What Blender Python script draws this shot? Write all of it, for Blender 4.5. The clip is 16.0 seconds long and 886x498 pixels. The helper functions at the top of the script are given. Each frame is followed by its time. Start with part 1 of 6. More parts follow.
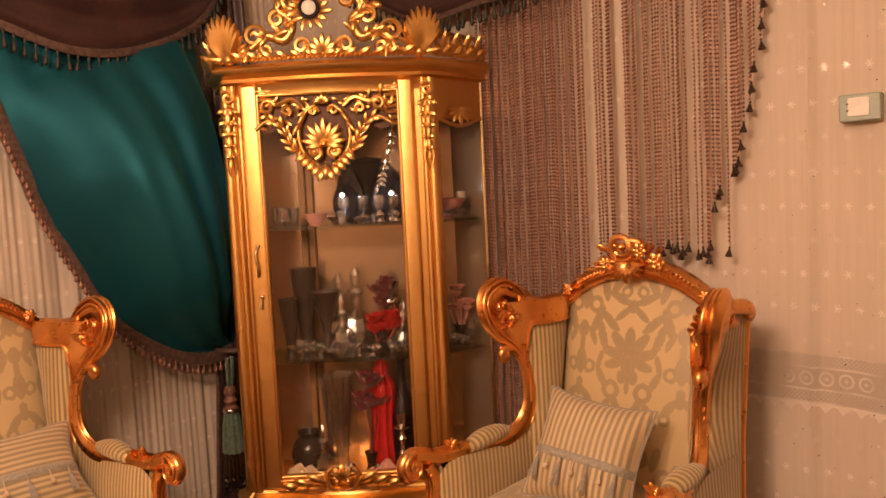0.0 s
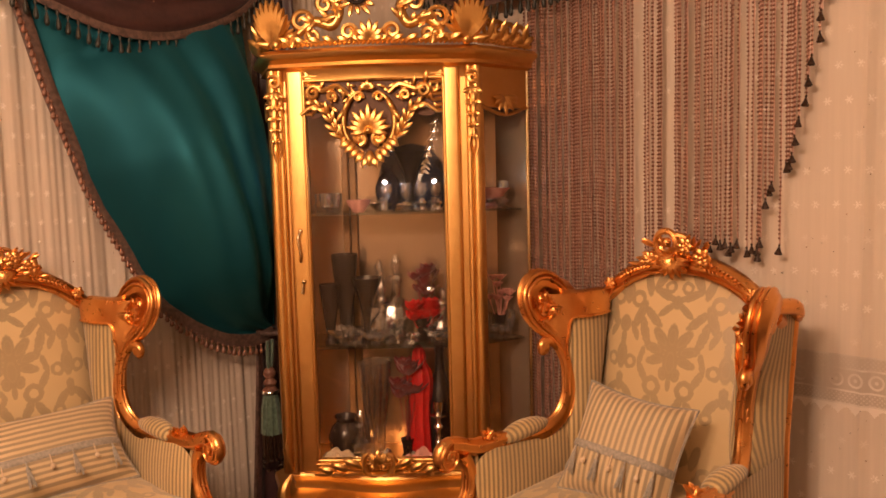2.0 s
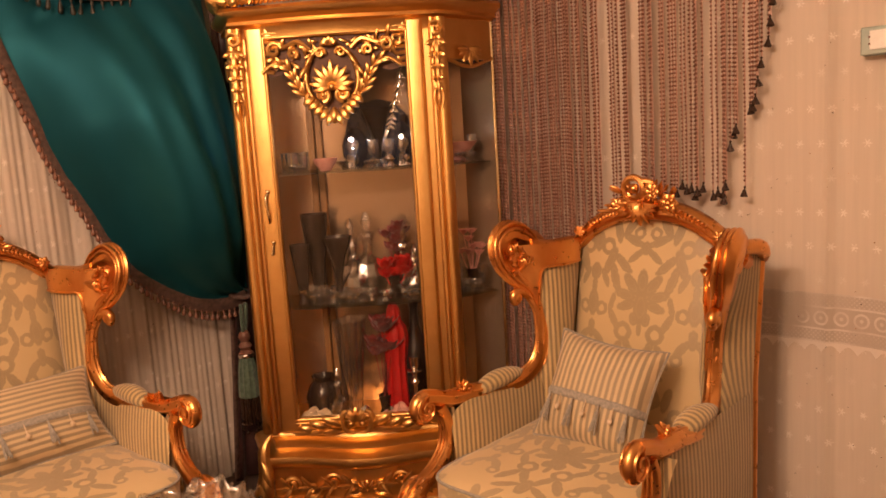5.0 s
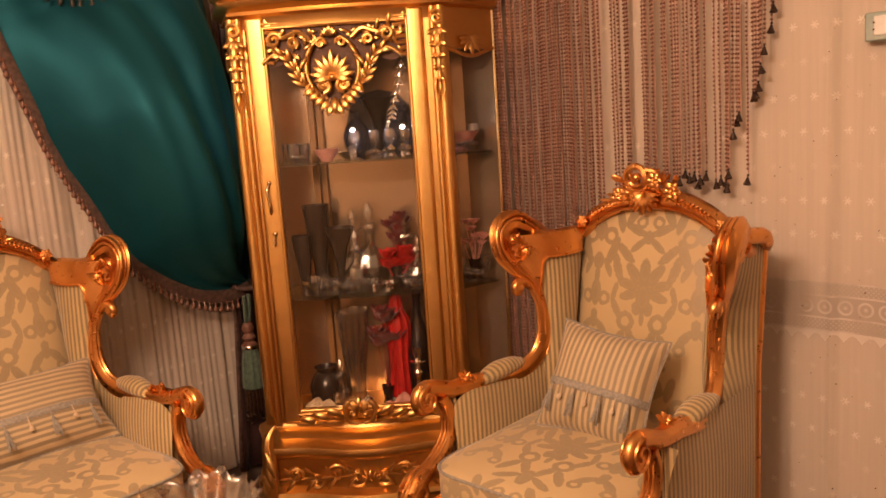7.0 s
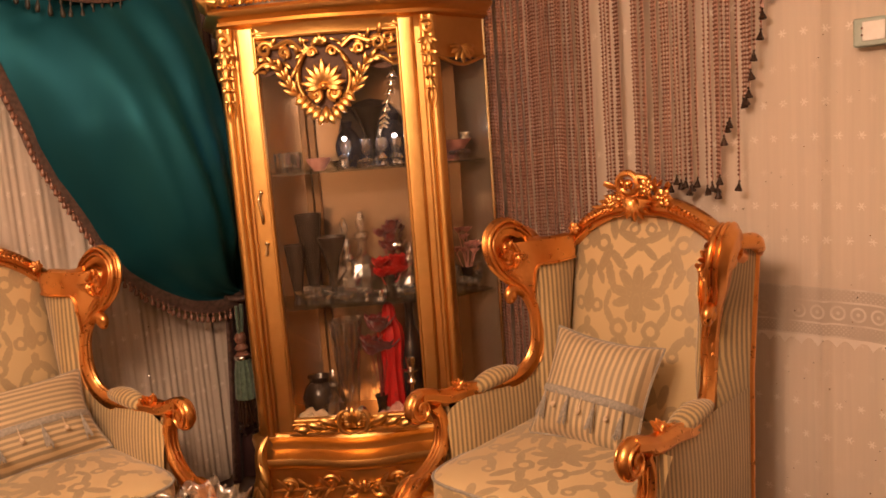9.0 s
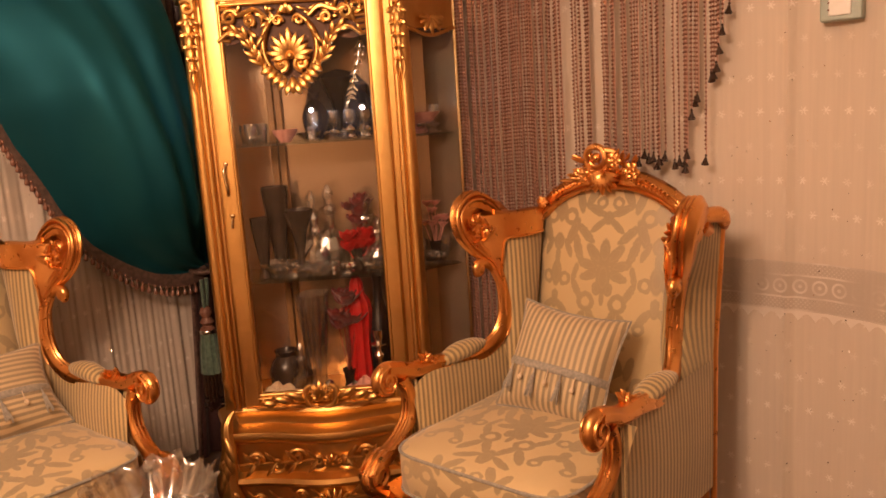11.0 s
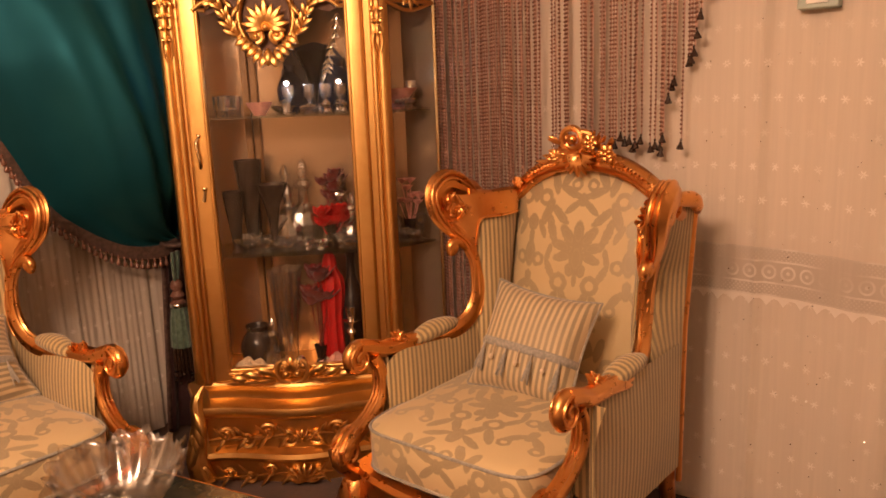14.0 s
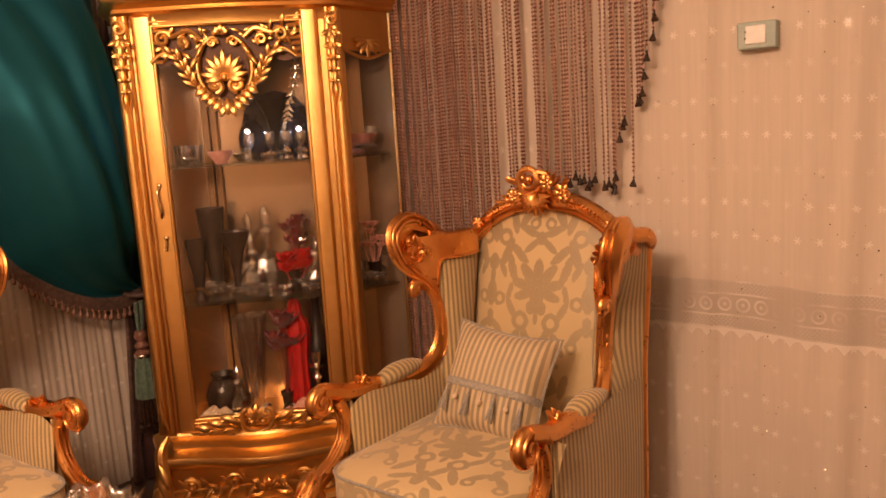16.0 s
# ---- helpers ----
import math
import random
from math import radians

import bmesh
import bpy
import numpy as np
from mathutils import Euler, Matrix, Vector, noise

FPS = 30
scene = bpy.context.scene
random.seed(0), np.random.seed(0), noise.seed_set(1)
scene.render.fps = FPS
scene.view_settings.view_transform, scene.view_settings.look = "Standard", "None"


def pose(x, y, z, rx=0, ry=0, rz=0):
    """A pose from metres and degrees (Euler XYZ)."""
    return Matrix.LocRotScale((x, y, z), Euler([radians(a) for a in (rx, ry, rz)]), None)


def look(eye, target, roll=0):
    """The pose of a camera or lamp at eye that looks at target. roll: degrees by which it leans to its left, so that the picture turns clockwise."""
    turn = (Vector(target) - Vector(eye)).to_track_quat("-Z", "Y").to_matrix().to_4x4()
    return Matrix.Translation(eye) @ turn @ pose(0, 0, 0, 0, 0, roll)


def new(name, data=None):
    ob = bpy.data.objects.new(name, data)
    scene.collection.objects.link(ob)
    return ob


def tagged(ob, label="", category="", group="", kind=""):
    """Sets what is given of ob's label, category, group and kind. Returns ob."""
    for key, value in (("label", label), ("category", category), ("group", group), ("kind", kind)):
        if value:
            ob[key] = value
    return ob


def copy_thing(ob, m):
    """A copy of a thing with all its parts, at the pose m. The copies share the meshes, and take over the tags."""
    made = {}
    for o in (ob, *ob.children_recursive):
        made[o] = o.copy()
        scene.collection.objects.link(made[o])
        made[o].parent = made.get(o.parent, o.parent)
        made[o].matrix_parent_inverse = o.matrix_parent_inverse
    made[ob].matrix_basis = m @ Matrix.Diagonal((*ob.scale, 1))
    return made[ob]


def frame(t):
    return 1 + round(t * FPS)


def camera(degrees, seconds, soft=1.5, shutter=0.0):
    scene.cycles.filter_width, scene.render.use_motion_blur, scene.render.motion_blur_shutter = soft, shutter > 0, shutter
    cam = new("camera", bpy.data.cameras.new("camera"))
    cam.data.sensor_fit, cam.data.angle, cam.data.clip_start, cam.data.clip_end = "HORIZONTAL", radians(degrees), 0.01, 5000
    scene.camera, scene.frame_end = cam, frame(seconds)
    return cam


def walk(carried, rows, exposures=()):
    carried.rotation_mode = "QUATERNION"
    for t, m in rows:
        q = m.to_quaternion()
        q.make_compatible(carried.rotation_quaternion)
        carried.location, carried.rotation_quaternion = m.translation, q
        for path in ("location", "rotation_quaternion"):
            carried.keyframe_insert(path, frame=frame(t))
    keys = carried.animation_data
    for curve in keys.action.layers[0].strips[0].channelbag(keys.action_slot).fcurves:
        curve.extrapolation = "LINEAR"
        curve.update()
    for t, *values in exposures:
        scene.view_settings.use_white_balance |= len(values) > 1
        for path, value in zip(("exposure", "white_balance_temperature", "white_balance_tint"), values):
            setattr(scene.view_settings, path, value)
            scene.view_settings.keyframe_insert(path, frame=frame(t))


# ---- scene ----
cam = camera(59.0, 16.0, soft=1.7)

PATH = [
    (0, (-0.042, -0.038, 1.452), (-0.023, 1.956, 1.297), -2.8),
    (0.5, (-0.037, -0.037, 1.449), (-0.043, 1.956, 1.283), -2.4),
    (1, (-0.035, -0.032, 1.445), (-0.1, 1.961, 1.281), -2.3),
    (1.5, (-0.05, -0.031, 1.453), (-0.11, 1.96, 1.27), -3.0),
    (2, (-0.05, -0.025, 1.457), (-0.132, 1.965, 1.274), -1.5),
    (2.5, (-0.043, -0.021, 1.44), (-0.121, 1.965, 1.224), -1.9),
    (3, (-0.045, -0.023, 1.442), (-0.132, 1.964, 1.235), -2.6),
    (3.5, (-0.05, -0.033, 1.441), (-0.121, 1.955, 1.233), -2.8),
    (4, (-0.046, -0.026, 1.443), (-0.082, 1.959, 1.204), -3.1),
    (6.5, (-0.016, -0.017, 1.42), (-0.043, 1.96, 1.118), -3.8),
    (7, (-0.014, -0.013, 1.433), (-0.058, 1.963, 1.125), -3.9),
    (7.5, (-0.011, -0.017, 1.427), (-0.062, 1.966, 1.168), -3.0),
    (8, (-0.009, -0.017, 1.417), (-0.037, 1.961, 1.125), -3.9),
    (8.5, (-0.01, -0.014, 1.427), (-0.045, 1.967, 1.151), -4.3),
    (11, (-0.005, 0.001, 1.41), (0.041, 1.97, 1.064), -3.7),
    (11.5, (-0.005, 0.0, 1.417), (0.046, 1.969, 1.071), -3.8),
    (12, (0.005, -0.004, 1.41), (0.079, 1.965, 1.065), -3.6),
    (12.5, (0.003, 0.0, 1.416), (0.102, 1.968, 1.073), -4.2),
    (13, (0.002, 0.004, 1.409), (0.092, 1.973, 1.069), -3.3),
    (13.5, (-0.011, 0.004, 1.405), (0.091, 1.964, 1.023), -2.7),
    (14, (-0.004, 0.008, 1.419), (0.104, 1.962, 1.008), -2.2),
    (14.5, (-0.009, -0.012, 1.396), (0.079, 1.952, 1.029), -3.5),
    (15, (0.001, -0.011, 1.406), (0.101, 1.95, 1.03), -3.3),
    (15.5, (0.001, -0.017, 1.412), (0.129, 1.945, 1.049), -3.1),
    (16, (0.04, -0.02, 1.42), (0.216, 1.948, 1.111), -3.5),
]
walk(cam, [(t, look(e, a, r)) for t, e, a, r in PATH])

# ---------- world and lamps ----------
world = bpy.data.worlds.new("world")
scene.world = world
world.use_nodes = True
world.node_tree.nodes["Background"].inputs[0].default_value = (1.0, 0.72, 0.45, 1)
world.node_tree.nodes["Background"].inputs[1].default_value = 0.02
scene.view_settings.exposure = 0.0
LAMP = Vector((-0.88, 0.05, 2.22))
BULB_POWER = 40.0


# ---------- materials ----------
def material(name):
    m = bpy.data.materials.new(name)
    m.use_nodes = True
    nt = m.node_tree
    return m, nt, nt.nodes["Principled BSDF"]


def link(nt, a, b):
    nt.links.new(a, b)


def math_node(nt, op, a, b=None, clamp=False):
    n = nt.nodes.new("ShaderNodeMath")
    n.operation = op
    n.use_clamp = clamp
    for i, v in enumerate((a, b)):
        if v is None:
            continue
        if isinstance(v, (int, float)):
            n.inputs[i].default_value = v
        else:
            link(nt, v, n.inputs[i])
    return n.outputs[0]


def mix_colour(nt, fac, a, b):
    n = nt.nodes.new("ShaderNodeMix")
    n.data_type = "RGBA"
    if isinstance(fac, (int, float)):
        n.inputs[0].default_value = fac
    else:
        link(nt, fac, n.inputs[0])
    for i, v in ((6, a), (7, b)):
        if isinstance(v, tuple):
            n.inputs[i].default_value = (*v, 1)
        else:
            link(nt, v, n.inputs[i])
    return n.outputs[2]


def noise_out(nt, scale, detail=3.0, coords="Object", stretch=None):
    tc = nt.nodes.new("ShaderNodeTexCoord")
    n = nt.nodes.new("ShaderNodeTexNoise")
    n.inputs["Scale"].default_value = scale
    n.inputs["Detail"].default_value = detail
    if stretch:
        mp = nt.nodes.new("ShaderNodeMapping")
        mp.inputs["Scale"].default_value = stretch
        link(nt, tc.outputs[coords], mp.inputs["Vector"])
        link(nt, mp.outputs[0], n.inputs["Vector"])
    else:
        link(nt, tc.outputs[coords], n.inputs["Vector"])
    return n.outputs["Fac"]


def ramp(nt, fac, lo, hi):
    n = nt.nodes.new("ShaderNodeMapRange")
    n.interpolation_type = "SMOOTHSTEP"
    link(nt, fac, n.inputs["Value"])
    n.inputs["From Min"].default_value = lo
    n.inputs["From Max"].default_value = hi
    return n.outputs["Result"]


def bump(nt, height, bsdf, strength=0.3, distance=0.001):
    n = nt.nodes.new("ShaderNodeBump")
    n.inputs["Strength"].default_value = strength
    n.inputs["Distance"].default_value = distance
    link(nt, height, n.inputs["Height"])
    link(nt, n.outputs[0], bsdf.inputs["Normal"])


def plain(name, a, b, rough=0.5, metal=0.0, scale=12.0, bump_scale=None, bump_mm=0.5, sheen=0.0):
    """A surface whose colour drifts between a and b at two scales, with fine relief."""
    m, nt, p = material(name)
    big = noise_out(nt, scale)
    fine = noise_out(nt, scale * 9)
    fac = math_node(nt, "ADD", math_node(nt, "MULTIPLY", big, 0.65), math_node(nt, "MULTIPLY", fine, 0.35))
    link(nt, mix_colour(nt, ramp(nt, fac, 0.35, 0.65), a, b), p.inputs["Base Color"])
    p.inputs["Metallic"].default_value = metal
    r = math_node(nt, "ADD", math_node(nt, "MULTIPLY", fine, 0.12), rough - 0.06)
    link(nt, r, p.inputs["Roughness"])
    p.inputs["Sheen Weight"].default_value = sheen
    bump(nt, noise_out(nt, bump_scale or scale * 14), p, 0.35, bump_mm / 1000)
    return m


GOLD = plain("gold_leaf", (0.74, 0.42, 0.135), (0.80, 0.48, 0.165), rough=0.37, metal=1.0, scale=4, bump_mm=0.05)
ROSE_GOLD = plain("copper_gold", (0.76, 0.345, 0.105), (0.82, 0.405, 0.135), rough=0.29, metal=1.0, scale=5, bump_mm=0.05)
BRASS_EDGE = plain("brass_edge", (0.75, 0.55, 0.28), (0.85, 0.68, 0.42), rough=0.25, metal=1.0, scale=14)
# brown that paints the shaded left edge and a reflection on the back
SHADE_REFLECT_BROWN = plain("shade_and_reflection_brown", (0.30, 0.15, 0.05), (0.40, 0.21, 0.08), rough=0.5, scale=8)
SILVER = plain("silver", (0.75, 0.72, 0.68), (0.9, 0.88, 0.85), rough=0.18, metal=1.0, scale=20)
RED = plain("red_satin", (0.40, 0.004, 0.005), (0.55, 0.008, 0.008), rough=0.6, scale=30, sheen=0.0)
MAROON = plain("maroon_cloth", (0.10, 0.004, 0.006), (0.20, 0.010, 0.012), rough=0.6, scale=30, sheen=0.3)
DARK_VASE = plain("dark_glazed", (0.028, 0.018, 0.013), (0.060, 0.038, 0.028), rough=0.22, scale=14)
SMOKE = plain("smoky_blue_glaze", (0.025, 0.028, 0.045), (0.06, 0.065, 0.095), rough=0.16, scale=9, bump_mm=0.05)
BLACK = plain("black_lacquer", (0.012, 0.010, 0.010), (0.03, 0.022, 0.02), rough=0.3, scale=14)
PINK = plain("pink_cloth", (0.55, 0.25, 0.22), (0.68, 0.36, 0.30), rough=0.7, scale=40)
CREAM_CLOTH = plain("cream_cloth", (0.55, 0.42, 0.28), (0.68, 0.54, 0.38), rough=0.85, scale=40, sheen=0.2)
BROWN_SATIN = plain("brown_satin", (0.030, 0.010, 0.010), (0.055, 0.020, 0.018), rough=0.42, scale=7, sheen=0.15)
BROWN_TRIM = plain("brown_braid", (0.055, 0.030, 0.024), (0.14, 0.080, 0.060), rough=0.6, scale=60, bump_mm=3)
BEAD = plain("brown_bead", (0.15, 0.065, 0.043), (0.25, 0.12, 0.082), rough=0.22, scale=60)
CORD = plain("mauve_cord", (0.38, 0.215, 0.165), (0.53, 0.33, 0.26), rough=0.35, metal=0.3, scale=120)
DARK_BEAD = plain("dark_glass_bead", (0.028, 0.014, 0.009), (0.055, 0.028, 0.018), rough=0.15, scale=60)
FRINGE = plain("olive_fringe", (0.014, 0.016, 0.012), (0.035, 0.032, 0.022), rough=0.5, scale=90)
GREY_TRIM = plain("grey_braid", (0.24, 0.22, 0.19), (0.36, 0.33, 0.28), rough=0.8, scale=120, sheen=0.2)
WALL_PAINT = plain("cream_wall", (0.70, 0.60, 0.48), (0.76, 0.67, 0.55), rough=0.8, scale=2.5)
CEILING_PAINT = plain("white_ceiling", (0.74, 0.70, 0.64), (0.80, 0.77, 0.72), rough=0.9, scale=2)
# tone of the unseen walls, set for what the gilding reflects
BROWN_WALL = plain("unseen_wall_brown", (0.44, 0.34, 0.24), (0.52, 0.41, 0.30), rough=0.8, scale=2.5)
FLOOR_STUFF = plain("brown_carpet", (0.05, 0.022, 0.014), (0.09, 0.042, 0.026), rough=0.95, scale=5, bump_mm=2, sheen=0.3)
PLATE = plain("switch_plastic", (0.30, 0.37, 0.32), (0.38, 0.45, 0.39), rough=0.35, scale=8)
PLATE_LIGHT = plain("switch_rocker", (0.78, 0.76, 0.70), (0.84, 0.82, 0.77), rough=0.25, scale=8)
TABLE_DARK = plain("dark_table_top", (0.035, 0.035, 0.028), (0.06, 0.058, 0.045), rough=0.22, scale=5)


def satin_material(name, a, b):
    m, nt, p = material(name)
    f = noise_out(nt, 3.0, stretch=(1, 1, 0.35))
    w = noise_out(nt, 700)
    link(nt, mix_colour(nt, ramp(nt, f, 0.3, 0.7), a, b), p.inputs["Base Color"])
    p.inputs["Roughness"].default_value = 0.60
    p.inputs["Specular IOR Level"].default_value = 0.25
    p.inputs["Metallic"].default_value = 0.66
    p.inputs["Sheen Weight"].default_value = 0.12
    p.inputs["Sheen Tint"].default_value = (0.15, 0.8, 0.7, 1)
    bump(nt, w, p, 0.2, 0.0004)
    return m


GREEN = satin_material("green_satin", (0.008, 0.080, 0.115), (0.014, 0.116, 0.155))
GREEN_YARN = plain("green_yarn", (0.05, 0.09, 0.06), (0.11, 0.17, 0.12), rough=0.7, scale=60, sheen=0.4)


def uv_split(nt):
    tc = nt.nodes.new("ShaderNodeTexCoord")
    s = nt.nodes.new("ShaderNodeSeparateXYZ")
    link(nt, tc.outputs["UV"], s.inputs[0])
    return tc.outputs["UV"], s.outputs[0], s.outputs[1]


def weave_finish(nt, p, height):
    w = noise_out(nt, 900, 1.0)
    h = math_node(nt, "ADD", math_node(nt, "MULTIPLY", height, 0.8), math_node(nt, "MULTIPLY", w, 0.5))
    bump(nt, h, p, 0.4, 0.0008)
    p.inputs["Sheen Weight"].default_value = 0.3
    if not p.inputs["Roughness"].is_linked:
        p.inputs["Roughness"].default_value = 0.62


def stripe_material(name, light, dark, pitch=0.0245):
    m, nt, p = material(name)
    _, u, v = uv_split(nt)
    wob = math_node(nt, "MULTIPLY", math_node(nt, "SUBTRACT", noise_out(nt, 9), 0.5), 0.007)
    s = math_node(nt, "SINE", math_node(nt, "MULTIPLY", math_node(nt, "ADD", u, wob), 2 * math.pi / pitch))
    fac = ramp(nt, s, -0.35, 0.35)
    worn = ramp(nt, noise_out(nt, 5), 0.35, 0.7)
    l2 = mix_colour(nt, worn, light, tuple(c * 0.82 for c in light))
    link(nt, mix_colour(nt, fac, dark, l2), p.inputs["Base Color"])
    weave_finish(nt, p, fac)
    return m


# leaves of the damask motif in half a repeat, in metres from the palmette: centre, turn, half-lengths
PETALS = [
    (0.0, 0.046, 90, 0.040, 0.016), (0.036, 0.038, 50, 0.040, 0.016), (0.056, 0.006, 14, 0.038, 0.015),
    (0.048, -0.026, -14, 0.034, 0.013), (0.0, -0.030, 90, 0.052, 0.022), (0.021, -0.066, 70, 0.020, 0.014), (0.0, -0.094, 90, 0.022, 0.008),
    (0.135, 0.052, 62, 0.032, 0.010), (0.102, -0.022, 104, 0.030, 0.009), (0.092, -0.072, 62, 0.036, 0.011), (0.098, 0.056, 70, 0.052, 0.013), (0.122, 0.104, 112, 0.046, 0.014), (0.074, 0.100, 42, 0.042, 0.013),
    (0.175, 0.070, 90, 0.026, 0.019), (0.175, 0.020, 90, 0.030, 0.010), (0.175, -0.030, 90, 0.042, 0.019),
    (0.175, 0.165, 0, 0.020, 0.030), (0.0, 0.150, 90, 0.020, 0.013), (0.044, 0.172, 24, 0.050, 0.011), (0.030, 0.128, -38, 0.036, 0.010),
    (0.175, -0.112, 90, 0.030, 0.013), (0.142, -0.142, 48, 0.036, 0.012), (0.032, -0.160, 62, 0.042, 0.012), (0.080, -0.172, 122, 0.040, 0.013),
    (0.0, -0.212, 90, 0.038, 0.019), (0.052, -0.222, -30, 0.040, 0.012),
    (0.104, 0.200, 72, 0.040, 0.013), (0.060, 0.220, 120, 0.040, 0.013),
]
# scroll rings of the motif: centre, radius
SCROLLS = [(0.055, -0.108, 0.027), (0.140, -0.045, 0.020), (0.136, 0.150, 0.024), (0.128, -0.176, 0.018), (0.028, 0.196, 0.017)]


def damask_material(name, light, dark, width=0.35, height=0.50):
    m, nt, p = material(name)
    uv, u, v = uv_split(nt)
    un = math_node(nt, "ADD", math_node(nt, "DIVIDE", u, width), 0.5)
    ax = math_node(nt, "MULTIPLY", math_node(nt, "ABSOLUTE", math_node(nt, "SUBTRACT", math_node(nt, "FRACT", un), 0.5)), width)
    fy = math_node(nt, "MULTIPLY", math_node(nt, "SUBTRACT", math_node(nt, "FRACT", math_node(nt, "DIVIDE", v, height)), 0.5), height)
    mirrored = nt.nodes.new("ShaderNodeCombineXYZ")
    link(nt, ax, mirrored.inputs[0])
    link(nt, fy, mirrored.inputs[1])

    def sway(base, scale, size):
        nz = nt.nodes.new("ShaderNodeTexNoise")
        nz.inputs["Scale"].default_value = scale
        nz.inputs["Detail"].default_value = 1.0
        link(nt, mirrored.outputs[0], nz.inputs["Vector"])
        mad = nt.nodes.new("ShaderNodeVectorMath")
        mad.operation = "MULTIPLY_ADD"
        link(nt, nz.outputs["Color"], mad.inputs[0])
        mad.inputs[1].default_value = (size, size, 0)
        link(nt, base.outputs[0], mad.inputs[2])
        flat = nt.nodes.new("ShaderNodeVectorMath")
        flat.operation = "SUBTRACT"
        link(nt, mad.outputs[0], flat.inputs[0])
        flat.inputs[1].default_value = (size / 2, size / 2, 0)
        return flat
    cx = sway(sway(mirrored, 40, 0.005), 95, 0.0075)

    def oval(x, y, turn, a, b):
        mp = nt.nodes.new("ShaderNodeMapping")
        mp.vector_type = "TEXTURE"
        mp.inputs["Location"].default_value = (x, y, 0)
        mp.inputs["Rotation"].default_value = (0, 0, radians(turn))
        mp.inputs["Scale"].default_value = (a, b, 1)
        link(nt, cx.outputs[0], mp.inputs["Vector"])
        ln = nt.nodes.new("ShaderNodeVectorMath")
        ln.operation = "LENGTH"
        link(nt, mp.outputs[0], ln.inputs[0])
        return ln.outputs["Value"]
    best = None
    for x, y, turn, a, b in PETALS:
        d = oval(x, y, turn, a * 1.06, b * 1.15)
        best = d if best is None else math_node(nt, "MINIMUM", best, d)
    for x, y, r in SCROLLS:
        d = math_node(nt, "MULTIPLY", math_node(nt, "ABSOLUTE", math_node(nt, "SUBTRACT", oval(x, y, 0, r, r), 0.85)), 3.2)
        best = math_node(nt, "MINIMUM", best, d)
    fac = ramp(nt, best, 0.88, 1.06)
    vein = ramp(nt, math_node(nt, "ABSOLUTE", math_node(nt, "SUBTRACT", best, 0.55)), 0.10, 0.03)
    fac = math_node(nt, "MAXIMUM", fac, math_node(nt, "MULTIPLY", vein, 0.14))
    fade = ramp(nt, noise_out(nt, 3.2), 0.3, 0.7)
    d2 = mix_colour(nt, fade, dark, tuple(c * 1.22 for c in dark))
    l2 = mix_colour(nt, fade, light, tuple(c * 0.90 for c in light))
    link(nt, mix_colour(nt, fac, d2, l2), p.inputs["Base Color"])
    link(nt, math_node(nt, "ADD", 0.46, math_node(nt, "MULTIPLY", fac, 0.2)), p.inputs["Roughness"])
    weave_finish(nt, p, fac)
    return m


STRIPE = stripe_material("striped_silk", (0.59, 0.43, 0.205), (0.25, 0.18, 0.09), pitch=0.0195)
STRIPE_FINE = stripe_material("striped_silk_pillow", (0.62, 0.475, 0.28), (0.29, 0.225, 0.14), pitch=0.0178)
DAMASK = damask_material("damask_silk", (0.60, 0.455, 0.245), (0.335, 0.255, 0.145))


